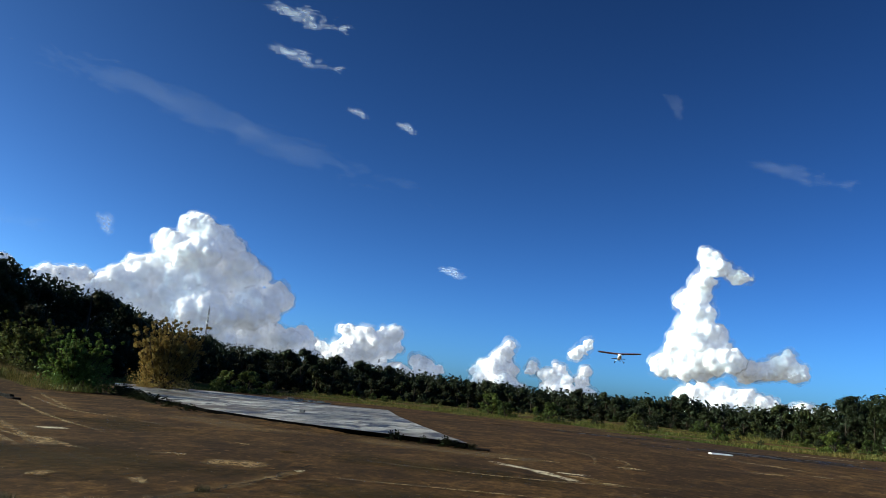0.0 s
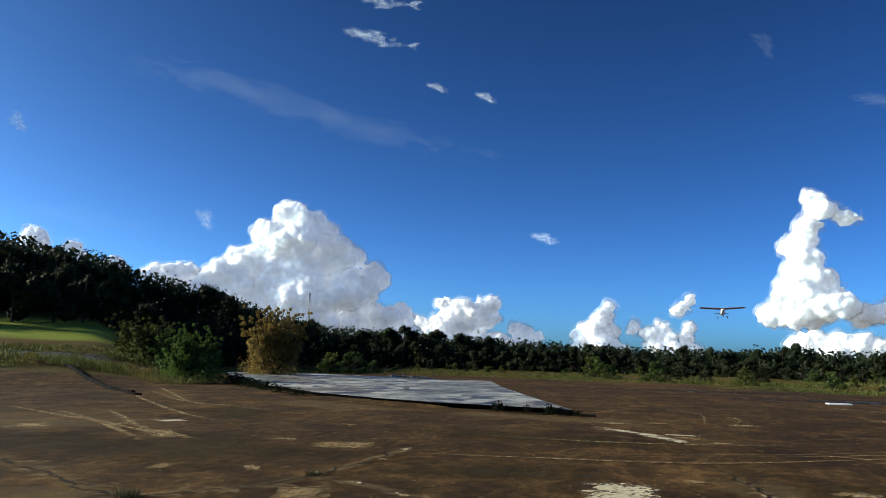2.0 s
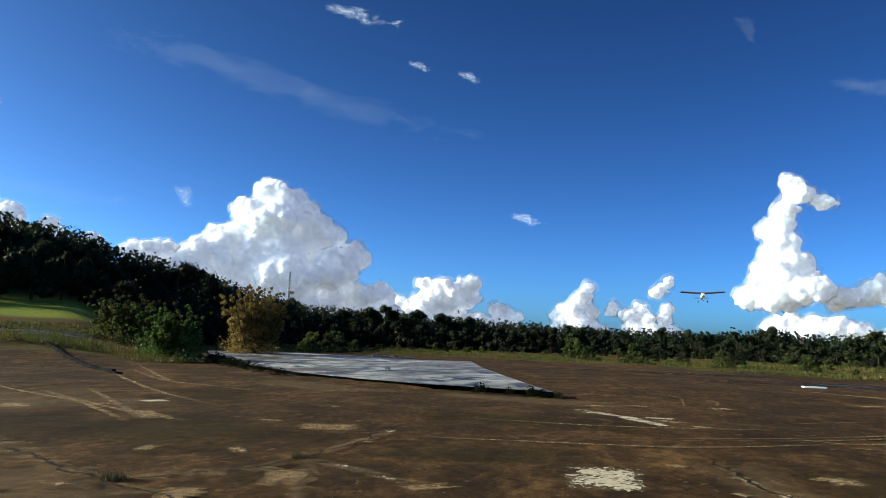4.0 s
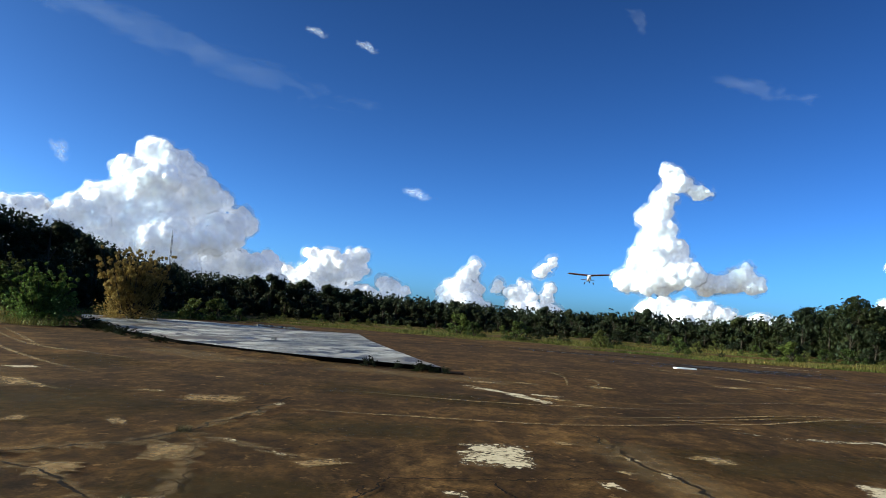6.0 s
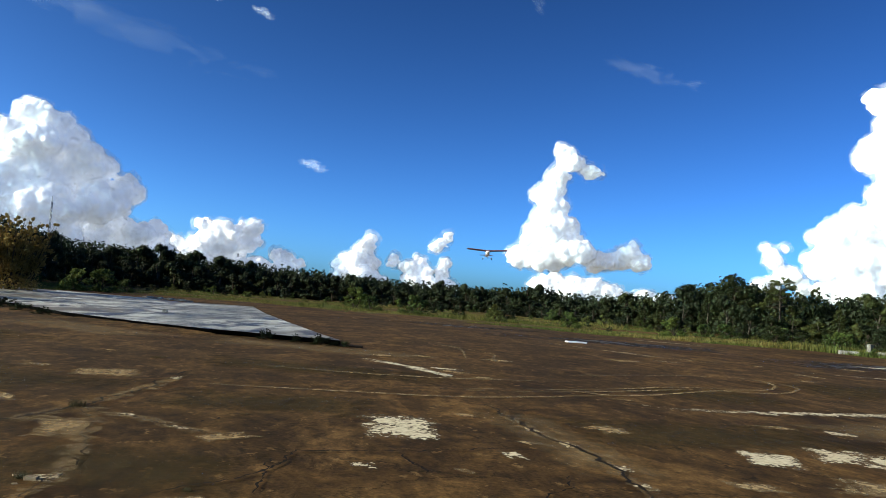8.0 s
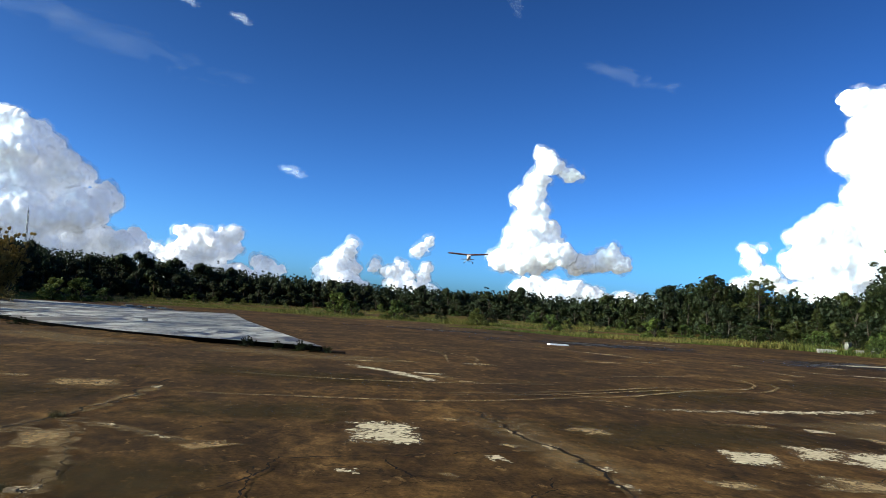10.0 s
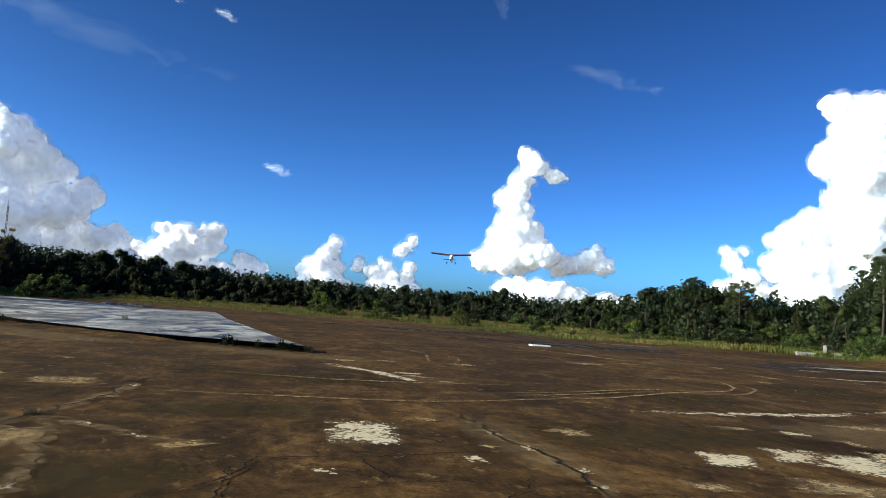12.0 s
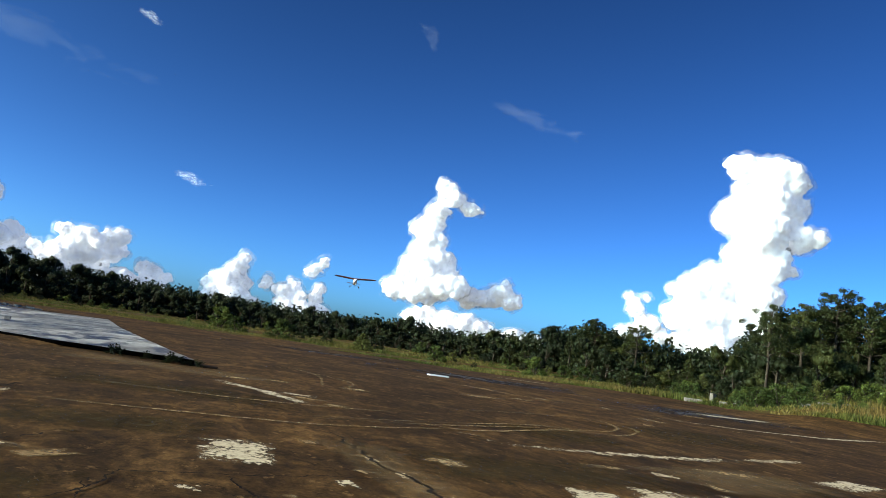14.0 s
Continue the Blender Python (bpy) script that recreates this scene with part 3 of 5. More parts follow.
def shrub(seed, leaf, name, label, clumps=18, per=110, size=0.04, tall=1.0, stems=5, wide=0.55, shoots=0):
    rng = np.random.default_rng(seed)
    trunk, cs, rs = [], [], []
    for i in range(stems):
        a = 2 * math.pi * i / stems + rng.normal(0, 0.3)
        tip = (math.cos(a) * wide * 0.6, math.sin(a) * wide * 0.6, rng.uniform(0.6, 0.9) * tall)
        trunk.append(tube([(0, 0, -0.05), (tip[0] * 0.4, tip[1] * 0.4, tip[2] * 0.5), tip], [0.025, 0.016, 0.004], 5))
    for i in range(clumps):
        a, h = rng.uniform(0, 2 * math.pi), rng.uniform(0.02, 0.92) ** 1.2
        s = wide * math.sin(math.pi * min(0.95, 0.3 + 0.65 * h)) * rng.uniform(0.3, 1.0)
        cs.append((math.cos(a) * s, math.sin(a) * s, h * tall))
        rs.append(rng.uniform(0.1, 0.2) * (1.2 - 0.5 * h))
    for i in range(shoots):
        a, lean = rng.uniform(0, 2 * math.pi), rng.uniform(0.25, 1.15) * wide
        z0, z1 = rng.uniform(0.15, 0.5), rng.uniform(0.5, 1.1)
        foot, tip = Vector((math.cos(a) * lean * 0.5, math.sin(a) * lean * 0.5, z0)), Vector((math.cos(a) * lean, math.sin(a) * lean, z1))
        trunk.append(tube([foot, tip], [0.008, 0.002], 4))
        for k in range(5):
            c = foot.lerp(tip, 0.25 + 0.19 * k) + Vector(rng.normal(0, 0.03, 3))
            cs.append(tuple(c))
            rs.append((0.055 - 0.01 * k) * rng.uniform(0.6, 1.2))
    return plant(name, label, "bush", joined(trunk), leaves(rng, cs, rs, per, size, shell=0.1, rough=1.0), leaf)


def put(ob, az, d, high, turn=0.0, wide=None, sink=0.0):
    p = polar(az, d)
    w = wide or high
    return Matrix.Translation((p.x, p.y, float(height(p.x, p.y)) - sink)) @ pose(0, 0, 0, 0, 0, turn) @ Matrix.Diagonal((w, w, high, 1))


def set_out(spots, group):
    """Copies of unit plants at their poses; each first one takes its own last pose."""
    last = {}
    for ob, m in spots:
        tagged(ob, group=group)
        if ob in last:
            copy_thing(ob, last[ob])
        last[ob] = m
    for ob, m in last.items():
        ob.matrix_basis = m


# the tree line: direction, how far off, how high above eye level its tops reach
LINE_A = np.array([-60, -46, -42, -39.4, -37, -35, -33.6, -30, -28, -24.5, -22, -20, -15.3, -12.3, -8, -4, 0, 4, 8, 12, 18, 20.5, 24, 26, 29, 31, 35, 39, 46, 60.0])
LINE_D = np.array([75, 75, 78, 80, 82, 84, 92, 95, 97, 100, 104, 110, 120, 128, 135, 140, 140, 140, 140, 138, 130, 125, 105, 98, 90, 85, 82, 80, 78, 75.0])
LINE_E = np.array([6, 6, 5.9, 6.3, 5.8, 4.6, 2.2, 2.0, 2.3, 3.0, 2.2, 1.55, 0.8, 1.25, 1.0, 1.0, 1.2, 1.25, 1.6, 1.9, 2.05, 2.5, 3.5, 4.2, 5.1, 5.4, 6.3, 7.2, 7.4, 7.5])


def line_at(az):
    return float(np.interp(az, LINE_A, LINE_D)), float(np.interp(az, LINE_A, LINE_E))


def plant_woods():
    rng = np.random.default_rng(11)
    dark = [broadleaf(20 + i) for i in range(6)]
    green = [broadleaf(40 + i, LEAF_PINE, "tree", "mid-green broadleaf tree in the edge of the woods") for i in range(3)]
    cones = [conical(60 + i) for i in range(4)]
    spots = []
    for row in (0, 2):
        az = -47.0 + row * 0.4
        while az < 45:
            d, e = line_at(az)
            d += row * 6 + rng.uniform(-2, 2)
            p = polar(az, d)
            top = d * math.tan(radians(e)) + 1.7 - float(height(p.x, p.y))
            high = max(2.6, top * (0.7, 0.86, 1.0)[row] * rng.uniform(0.74, 1.24))
            kind = cones + green if az < -17 else dark
            if az < -17 and rng.random() < 0.3:
                kind = dark
            ob = kind[rng.integers(len(kind))]
            if row == 2 and rng.random() < 0.1:
                high *= 1.12
            wide = max(high * rng.uniform(0.8, 1.05), 4.2)
            spots.append((ob, put(ob, az, d, high, rng.uniform(0, 360), wide)))
            az += math.degrees(wide * rng.uniform(0.45, 0.62) / d)
    set_out(spots, "trees of the wood edge")
    one = tall_pine(81, "tall pine with a bare pale trunk and loose crown", 0.5)
    two = tall_pine(82, "open-crowned pine rising over the young trees", 0.55)
    spots = [(one, put(one, -35.9, 76, 8.6, 20, 8.6)), (two, put(two, -27.6, 106, 7.2, 70, 9))]
    for k, (az, dd, h) in enumerate(((-37.8, 88, 9.6), (-39.8, 90, 11.0), (-41.8, 88, 10.0), (-24.8, 112, 7.6))):
        spots.append(((one, two)[k % 2], put(one, az, dd, h, 60 * k, h * 1.1)))
    set_out(spots, "tall pines")


def woods_behind():
    """The depth of the woods, all round, as one mass of leaf clumps."""
    rng = np.random.default_rng(5)
    cs, rs = [], []
    for i in range(5200):
        az = rng.uniform(-50, 48) if i < 3600 else rng.uniform(-180, 180)
        d, e = line_at(max(-58, min(58, az)))
        d += rng.uniform(12, 28)
        p = polar(az, d)
        z = float(height(p.x, p.y))
        top = d * math.tan(radians(e if abs(az) < 58 else 4.0)) + 1.7 - z
        h = rng.uniform(0.0, 1.0) ** 1.3 * 0.82 * top
        cs.append((p.x, p.y, z + h))
        rs.append(rng.uniform(0.9, 1.7))
    ob = new("far_woods", mesh_of("far_woods", *leaves(rng, cs, rs, 56, 0.28), LEAF_DARK))
    tagged(ob, "deep green mass of woods behind the first trees", "woods", kind="stuff")


def undergrowth():
    rng = np.random.default_rng(8)
    kinds = [shrub(90 + i, (LEAF_BUSH, LEAF_DARK, LEAF_OLIVE)[i % 3], "shrub", "low weedy green shrub along the wood edge") for i in range(5)]
    spots = []
    for i in range(210):
        az = -46 + 91 * (i + rng.random()) / 210
        d, e = line_at(az)
        if az > 31 or (abs(az) < 25 and i % 3 == 0):
            continue
        lo = float(edge(az)) + 3
        d = lo + (d - 3 - lo) * rng.random() ** 0.3
        ob = kinds[rng.integers(5)]
        h = 0.45 + 1.4 * rng.random() ** 1.6
        spots.append((ob, put(ob, az, d, h, rng.uniform(0, 360), h * rng.uniform(0.9, 1.6))))
    for az, d, h, k in ((-38.2, 63.5, 0.7, 0), (-39.4, 63.5, 0.6, 2), (-40.4, 63.3, 0.75, 3), (-41.6, 63.5, 0.7, 0), (-33.0, 65.5, 0.6, 3), (-34.2, 66, 0.8, 0), (-34.5, 72, 1.3, 0), (-35.6, 70, 1.7, 3), (-36.8, 71, 1.9, 0), (-38.0, 69, 1.6, 3), (-39.3, 70, 1.8, 2), (-40.6, 69, 1.6, 0), (-42.2, 70, 2.0, 3), (-31.0, 76, 1.2, 0),
                        (-3.2, 82, 2.0, 0), (0.9, 90, 2.4, 3), (-0.2, 88, 1.6, 0), (-9.0, 80, 1.6, 2), (17.5, 84, 2.2, 0), (19.0, 82, 2.0, 3), (16.0, 88, 1.4, 0), (-14.0, 78, 1.5, 3), (-21.0, 78, 1.8, 0)):
        spots.append((kinds[k], put(kinds[k], az, d, h, 50 * az, h * 1.35)))
    set_out(spots, "shrubs at the wood edge")


def grass():
    """Weeds and rank grass between the pad and the trees."""
    rng = np.random.default_rng(9)
    blades = []
    n = 46000
    az = rng.uniform(-50, 48, n)
    lo, hi = edge(az) - 2, np.interp(az, LINE_A, LINE_D)
    d = lo + (hi - lo) * rng.random(n) ** 1.3
    x, y = -d * np.sin(np.radians(az)), d * np.cos(np.radians(az))
    patchy = np.array([noise.noise((px * 0.09, py * 0.09, 0.0)) for px, py in zip(x, y)])
    keep = patchy + rng.random(n) * 0.7 > 0.27
    inslab = (x > -31) & (x < -4) & (y < 66) & (y > 26)
    keep &= ~inslab & ((az < 30.5) | (d < 62))
    x, y, patchy, az = x[keep], y[keep], patchy[keep], az[keep]
    n = len(x)
    z = height(x, y)
    h = (0.05 + 0.28 * rng.random(n) ** 2) * (0.5 + 2.6 * np.clip(patchy, 0, 1) ** 1.3) * (1 + 1.1 * smooth((-az - 24) / 8))
    base = np.stack([x, y, z], 1)
    for k in range(8):
        o = np.concatenate([rng.normal(0, 0.2, (n, 2)), np.zeros((n, 1))], 1)
        a = rng.uniform(0, 2 * math.pi, n)
        side = np.stack([np.cos(a), np.sin(a), np.zeros(n)], 1) * (0.022 + 0.03 * rng.random(n))[:, None]
        lean = np.concatenate([rng.normal(0, 0.2, (n, 2)), np.ones((n, 1))], 1) * (h * (0.6 + 0.6 * rng.random(n)))[:, None]
        b = base + o
        blades.append(np.stack([b - side, b + side, b + lean], 1))
    v = np.concatenate(blades).reshape(-1, 3)
    ob = new("weeds", mesh_of("weeds", v, np.arange(len(v)).reshape(-1, 3), GRASS))
    tagged(ob, "rank yellow-green grass and weeds round the pad", "grass", kind="stuff")


plant_woods()
woods_behind()
undergrowth()
grass()

# bushes on the bank
big = shrub(101, LEAF_FRESH, "bush", "dense dark green bush beside the raised slab", 60, 110, 0.019, 0.9, 7, 0.5, 60)
big.matrix_basis = put(big, 28.3, 47, 3.0, 10, 3.5, 0.3)
olive = shrub(102, LEAF_OLIVE, "bush", "olive green rounded bush on the grass bank", 54, 100, 0.019, 0.9, 6, 0.5, 55)
olive.matrix_basis = put(olive, 31.2, 58, 3.3, 0, 4.4, 0.3)
gold = shrub(103, LEAF_YELLOW, "bush", "tall yellowing willow bush behind the slab", 66, 100, 0.014, 0.85, 9, 0.46, 120)
gold.matrix_basis = put(gold, 22.8, 64, 5.0, 0, 5.2, 0.4)


def clump(seed, name, label, mat, n=60, high=0.5, spread=0.5):
    rng = np.random.default_rng(seed)
    a, r = rng.uniform(0, 2 * math.pi, n), spread * np.sqrt(rng.random(n))
    b = np.stack([np.cos(a) * r, np.sin(a) * r, np.full(n, -0.02)], 1)
    t = rng.uniform(0, 2 * math.pi, n)
    side = np.stack([np.cos(t), np.sin(t), np.zeros(n)], 1) * min(0.02, 0.035 * high)
    lean = np.concatenate([rng.normal(0, 0.35, (n, 2)), np.ones((n, 1))], 1) * (high * (0.4 + 0.7 * rng.random(n)))[:, None]
    v = np.stack([b - side, b + side, b + side * 0.5 + lean * 0.6, b + lean], 1).reshape(-1, 3)
    return tagged(new(name, mesh_of(name, v, np.arange(n * 4).reshape(n, 4), mat)), label, "weed")


DULL_WEED = leaf_material("dull_weeds", (0.02, 0.02, 0.008), (0.08, 0.066, 0.03), 0.2, 0.0)
weed = clump(7, "weed_tuft", "small dry weed growing from a crack in the pad", DULL_WEED, 220, 0.12, 0.1)
weed.location = (-3.72, 10.86, 0)
copy_thing(weed, pose(-5.02, 8.5, 0, 0, 0, 80) @ Matrix.Scale(1.3, 4))
copy_thing(weed, pose(-1.5, 6.9, 0, 0, 0, 80) @ Matrix.Scale(0.35, 4))
low = shrub(108, LEAF_DARK, "weed_tuft", "dull green leafy weed against the slab's broken edge", 16, 60, 0.045, 0.8, 6, 0.7, 14)
for x, y, w, h, turn in ((-1.5, 26.05, 0.55, 0.3, 50), (-0.75, 25.95, 0.3, 0.2, 120), (-1.1, 26.0, 0.35, 0.16, 200), (-2.3, 26.35, 0.3, 0.24, 20), (-12.3, 32.2, 0.6, 0.26, 10), (-13.9, 34.2, 0.7, 0.3, 80), (-15.6, 36.3, 0.9, 0.4, 150), (-16.6, 37.6, 0.8, 0.34, 190), (-17.4, 38.8, 0.9, 0.36, 220), (-18.4, 40.2, 0.9, 0.4, 260), (-19.3, 41.4, 1.1, 0.5, 30), (-20.3, 42.8, 1.0, 0.42, 340), (-21.2, 44.1, 1.1, 0.5, 300)):
    copy_thing(low, pose(x, y, 0, 0, 0, turn) @ Matrix.Diagonal((w, w * 0.7, h, 1)))
low.matrix_basis = pose(-3.3, 26.75, 0) @ Matrix.Diagonal((0.42, 0.3, 0.3, 1))
bank = clump(9, "weed_tuft", "rank green grass clump beside the bush", GRASS, 900, 0.4, 1.8)
for k, (az, d) in enumerate(((30.4, 48), (32.0, 49), (33.6, 50), (35.0, 51), (36.5, 53), (29.3, 45))):
    m = put(bank, az, d, 1.0, 70 * k)
    if k:
        copy_thing(bank, m)
    else:
        bank.matrix_basis = m

# ---- clouds ----
def ball_shape(fine):
    bm = bmesh.new()
    bmesh.ops.create_icosphere(bm, subdivisions=fine + 1, radius=1.0)
    v = np.array([tuple(q.co) for q in bm.verts])
    f = np.array([[q.index for q in g.verts] for g in bm.faces])
    bm.free()
    return v, f


BALLS = [ball_shape(1), ball_shape(2)]


def puffs(name, label, spec, dist, voxel, seed):
    """A cumulus: heaped balls (direction, height in degrees, size in degrees), fused and billowed."""
    rng = np.random.default_rng(seed)
    verts, faces = [], []

    def ball(c, r, fine):
        v, f = BALLS[fine]
        faces.append(f + sum(len(q) for q in verts))
        verts.append(v * r + np.array(c))

    floor = dist * math.tan(radians(min(el - 0.6 * r for az, el, r in spec)))
    spec = list(spec)
    for (a0, e0, r0), (a1, e1, r1) in list(zip(spec, spec[1:])):
        if math.hypot(a1 - a0, e1 - e0) < 1.5 * (r0 + r1):
            spec.append(((a0 + a1) / 2, (e0 + e1) / 2, 0.46 * (r0 + r1)))
    for az, el, r in spec:
        az -= 0.4 if az > 12 else -0.4 if az < -25 else 0.0
        rad = dist * math.tan(radians(r)) * 1.1
        d = dist + rng.uniform(-1, 1) * rad
        c = polar(az, d * math.cos(radians(el)), d * math.sin(radians(el)))
        ball(c, rad, 1)
        for k in range(15):
            v = Vector(rng.normal(size=3)).normalized()
            v.z = abs(v.z) * 0.9 - 0.25
            s = rng.uniform(0.3, 0.52) * rad
            e = c + v * (rad * 1.1 - s * 0.55)
            e.z = max(e.z, floor + s * 0.5)
            ball(e, s, 1)
            for j in range(9):
                w = Vector(rng.normal(size=3)).normalized()
                t = rng.uniform(0.22, 0.4) * s
                ball(e + w * (s * 1.02 - t * 0.4), t, 0)
    unit = 30.0
    base = tagged(new(name), label, "cloud")
    base.scale = (unit, unit, unit)
    v, f = np.concatenate(verts) / unit, np.concatenate(faces)
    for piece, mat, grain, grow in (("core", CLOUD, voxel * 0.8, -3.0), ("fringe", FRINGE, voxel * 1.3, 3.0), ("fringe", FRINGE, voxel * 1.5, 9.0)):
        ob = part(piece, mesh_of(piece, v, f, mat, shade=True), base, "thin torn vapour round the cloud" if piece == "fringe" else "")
        fuse = ob.modifiers.new("fuse", "REMESH")
        fuse.mode, fuse.voxel_size, fuse.use_smooth_shade = "VOXEL", grain / unit, True
        ease = ob.modifiers.new("ease", "SMOOTH")
        ease.factor, ease.iterations = 0.5, 3
        swell = ob.modifiers.new("swell", "DISPLACE")
        swell.strength, swell.mid_level = grow / unit, 0.0
        for kind, size, strength in (("VORONOI", 70.0, -30.0), ("VORONOI", 30.0, -15.0), ("CLOUDS", 14.0, 8.0)):
            tex = bpy.data.textures.new("billow", kind)
            tex.noise_scale = size / unit
            mod = ob.modifiers.new("billow", "DISPLACE")
            mod.texture, mod.texture_coords, mod.strength, mod.mid_level = tex, "LOCAL", strength / unit, 0.5
    return base


puffs("cloud", "towering white cumulus with a grey base", [
    (22.8, 9.6, 1.0), (21.3, 9.3, 0.8), (24.2, 8.2, 1.0), (22.3, 8.0, 1.3), (20.4, 8.3, 1.0), (18.6, 6.9, 0.9), (20.0, 6.5, 1.5), (22.5, 6.0, 1.8),
    (25.5, 6.2, 1.2), (27.3, 5.2, 1.0), (24.5, 4.2, 1.8), (21.5, 3.8, 1.8), (18.5, 4.5, 1.4), (16.8, 5.6, 0.9), (29.8, 5.3, 0.8), (31.5, 5.0, 0.8),
    (28.5, 3.6, 1.3), (31.5, 3.4, 1.3), (17.0, 3.0, 1.0), (14.8, 2.8, 0.9), (19.0, 2.2, 1.5), (23.0, 2.0, 1.8), (27.0, 2.0, 1.5), (16.0, 1.5, 1.1), (14.2, 1.3, 0.9)], 3000, 6, 1)
puffs("cloud", "white cumulus puffs over the wooded bank", [(34.2, 5.3, 0.7), (36.6, 6.2, 0.7), (34.5, 3.5, 1.2), (38.8, 6.6, 0.8), (37.5, 4.0, 1.3), (41, 5, 1.2)], 3000, 5, 2)
puffs("cloud", "low white cumulus bank above the trees", [(11.3, 3.9, 0.6), (9.7, 3.5, 0.7), (8.1, 4.0, 0.55), (8.6, 2.9, 0.8), (10.8, 2.7, 0.9), (12.3, 2.5, 0.6), (6.3, 2.2, 0.6), (5.0, 1.8, 0.5), (13.5, 2.3, 0.7), (13.0, 1.2, 0.9), (11.2, 1.2, 0.9), (9.3, 1.2, 0.9), (7.4, 1.1, 0.8), (5.6, 0.9, 0.7)], 3200, 5, 3)
puffs("cloud", "small white cumulus above the trees", [(0.0, 3.8, 0.5), (0.4, 3.1, 0.6), (1.3, 2.4, 0.7), (0.2, 2.2, 0.8), (1.9, 1.9, 0.5), (1.6, 1.1, 0.8), (0.4, 1.0, 0.9), (-0.7, 0.9, 0.6)], 3200, 4.5, 4)
puffs("cloud", "tiny white cloud puff", [(-1.65, 2.6, 0.4), (-1.5, 2.2, 0.3)], 3200, 4, 5)
puffs("cloud", "thin leaning white cloud shred", [(-5.5, 4.7, 0.26), (-5.3, 4.3, 0.34), (-4.9, 3.9, 0.4), (-4.4, 3.7, 0.3)], 3200, 4, 6)
puffs("cloud", "small white cumulus above the trees", [(-3.4, 2.5, 0.55), (-2.8, 2.1, 0.5), (-3.9, 1.9, 0.5), (-5.2, 2.4, 0.4), (-5.0, 1.9, 0.4), (-3.2, 1.0, 0.8), (-4.4, 0.9, 0.7), (-5.4, 0.9, 0.6)], 3200, 4, 7)
puffs("cloud", "tall narrow white cumulus with a bent top", [
    (-13.2, 10.8, 0.55), (-13.0, 10.1, 0.55), (-14.1, 10.2, 0.5), (-15.0, 9.7, 0.5), (-15.6, 9.5, 0.33), (-12.7, 9.3, 0.7), (-12.5, 8.4, 0.8), (-12.0, 7.7, 0.8), (-12.6, 6.9, 0.9),
    (-12.4, 5.8, 1.2), (-13.3, 5.3, 1.1), (-11.3, 5.1, 0.7), (-11.4, 4.2, 1.0), (-13.0, 4.1, 1.3), (-14.4, 4.1, 0.9), (-10.2, 3.5, 0.7), (-12.0, 3.4, 0.7)], 3000, 5, 8)
puffs("cloud", "grey shaded cumulus beside the tall one", [(-15.6, 3.3, 0.65), (-16.7, 3.5, 0.75), (-17.5, 3.8, 0.75), (-18.0, 4.5, 0.5), (-18.6, 3.5, 0.65)], 3095, 5, 9)
puffs("cloud", "low white cloud bank at the horizon", [(-11.8, 1.6, 0.6), (-13.0, 1.9, 0.6), (-14.2, 1.6, 0.7), (-15.5, 1.6, 0.7), (-17.0, 1.4, 0.6), (-19.0, 1.4, 0.5), (-12.5, 0.7, 0.8), (-14.5, 0.7, 0.9), (-16.5, 0.6, 0.8), (-18.5, 0.6, 0.8), (-20.5, 0.8, 0.7)], 3500, 6, 10)
puffs("cloud", "huge brilliant white cumulus tower", [
    (-33.7, 14.3, 0.9), (-35.9, 13.9, 1.1), (-36.8, 13.4, 0.9), (-34.6, 12.6, 1.4), (-36.5, 11.8, 1.2), (-33.5, 11.2, 1.2), (-32.6, 10.5, 0.6), (-35.2, 10.2, 1.5),
    (-37.4, 9.9, 0.9), (-38.6, 10.0, 0.5), (-34.3, 8.6, 1.3), (-36.0, 8.0, 1.1), (-32.3, 7.0, 0.9), (-30.7, 5.9, 1.0), (-33.2, 6.0, 1.7), (-35.3, 5.8, 1.3),
    (-30.4, 4.2, 1.0), (-32.8, 4.2, 1.5), (-35.0, 3.8, 1.3), (-36.5, 3.5, 1.2), (-31.0, 2.4, 0.8), (-33.0, 2.2, 1.0), (-29.3, 2.6, 0.6)], 3000, 6, 11)
puffs("cloud", "small white cloud shred beside the tower", [(-27.6, 4.2, 0.6), (-27.1, 5.0, 0.3), (-28.3, 5.0, 0.22), (-28.3, 3.2, 0.7), (-26.9, 2.4, 0.5)], 3000, 4.5, 12)

HAZE = {}


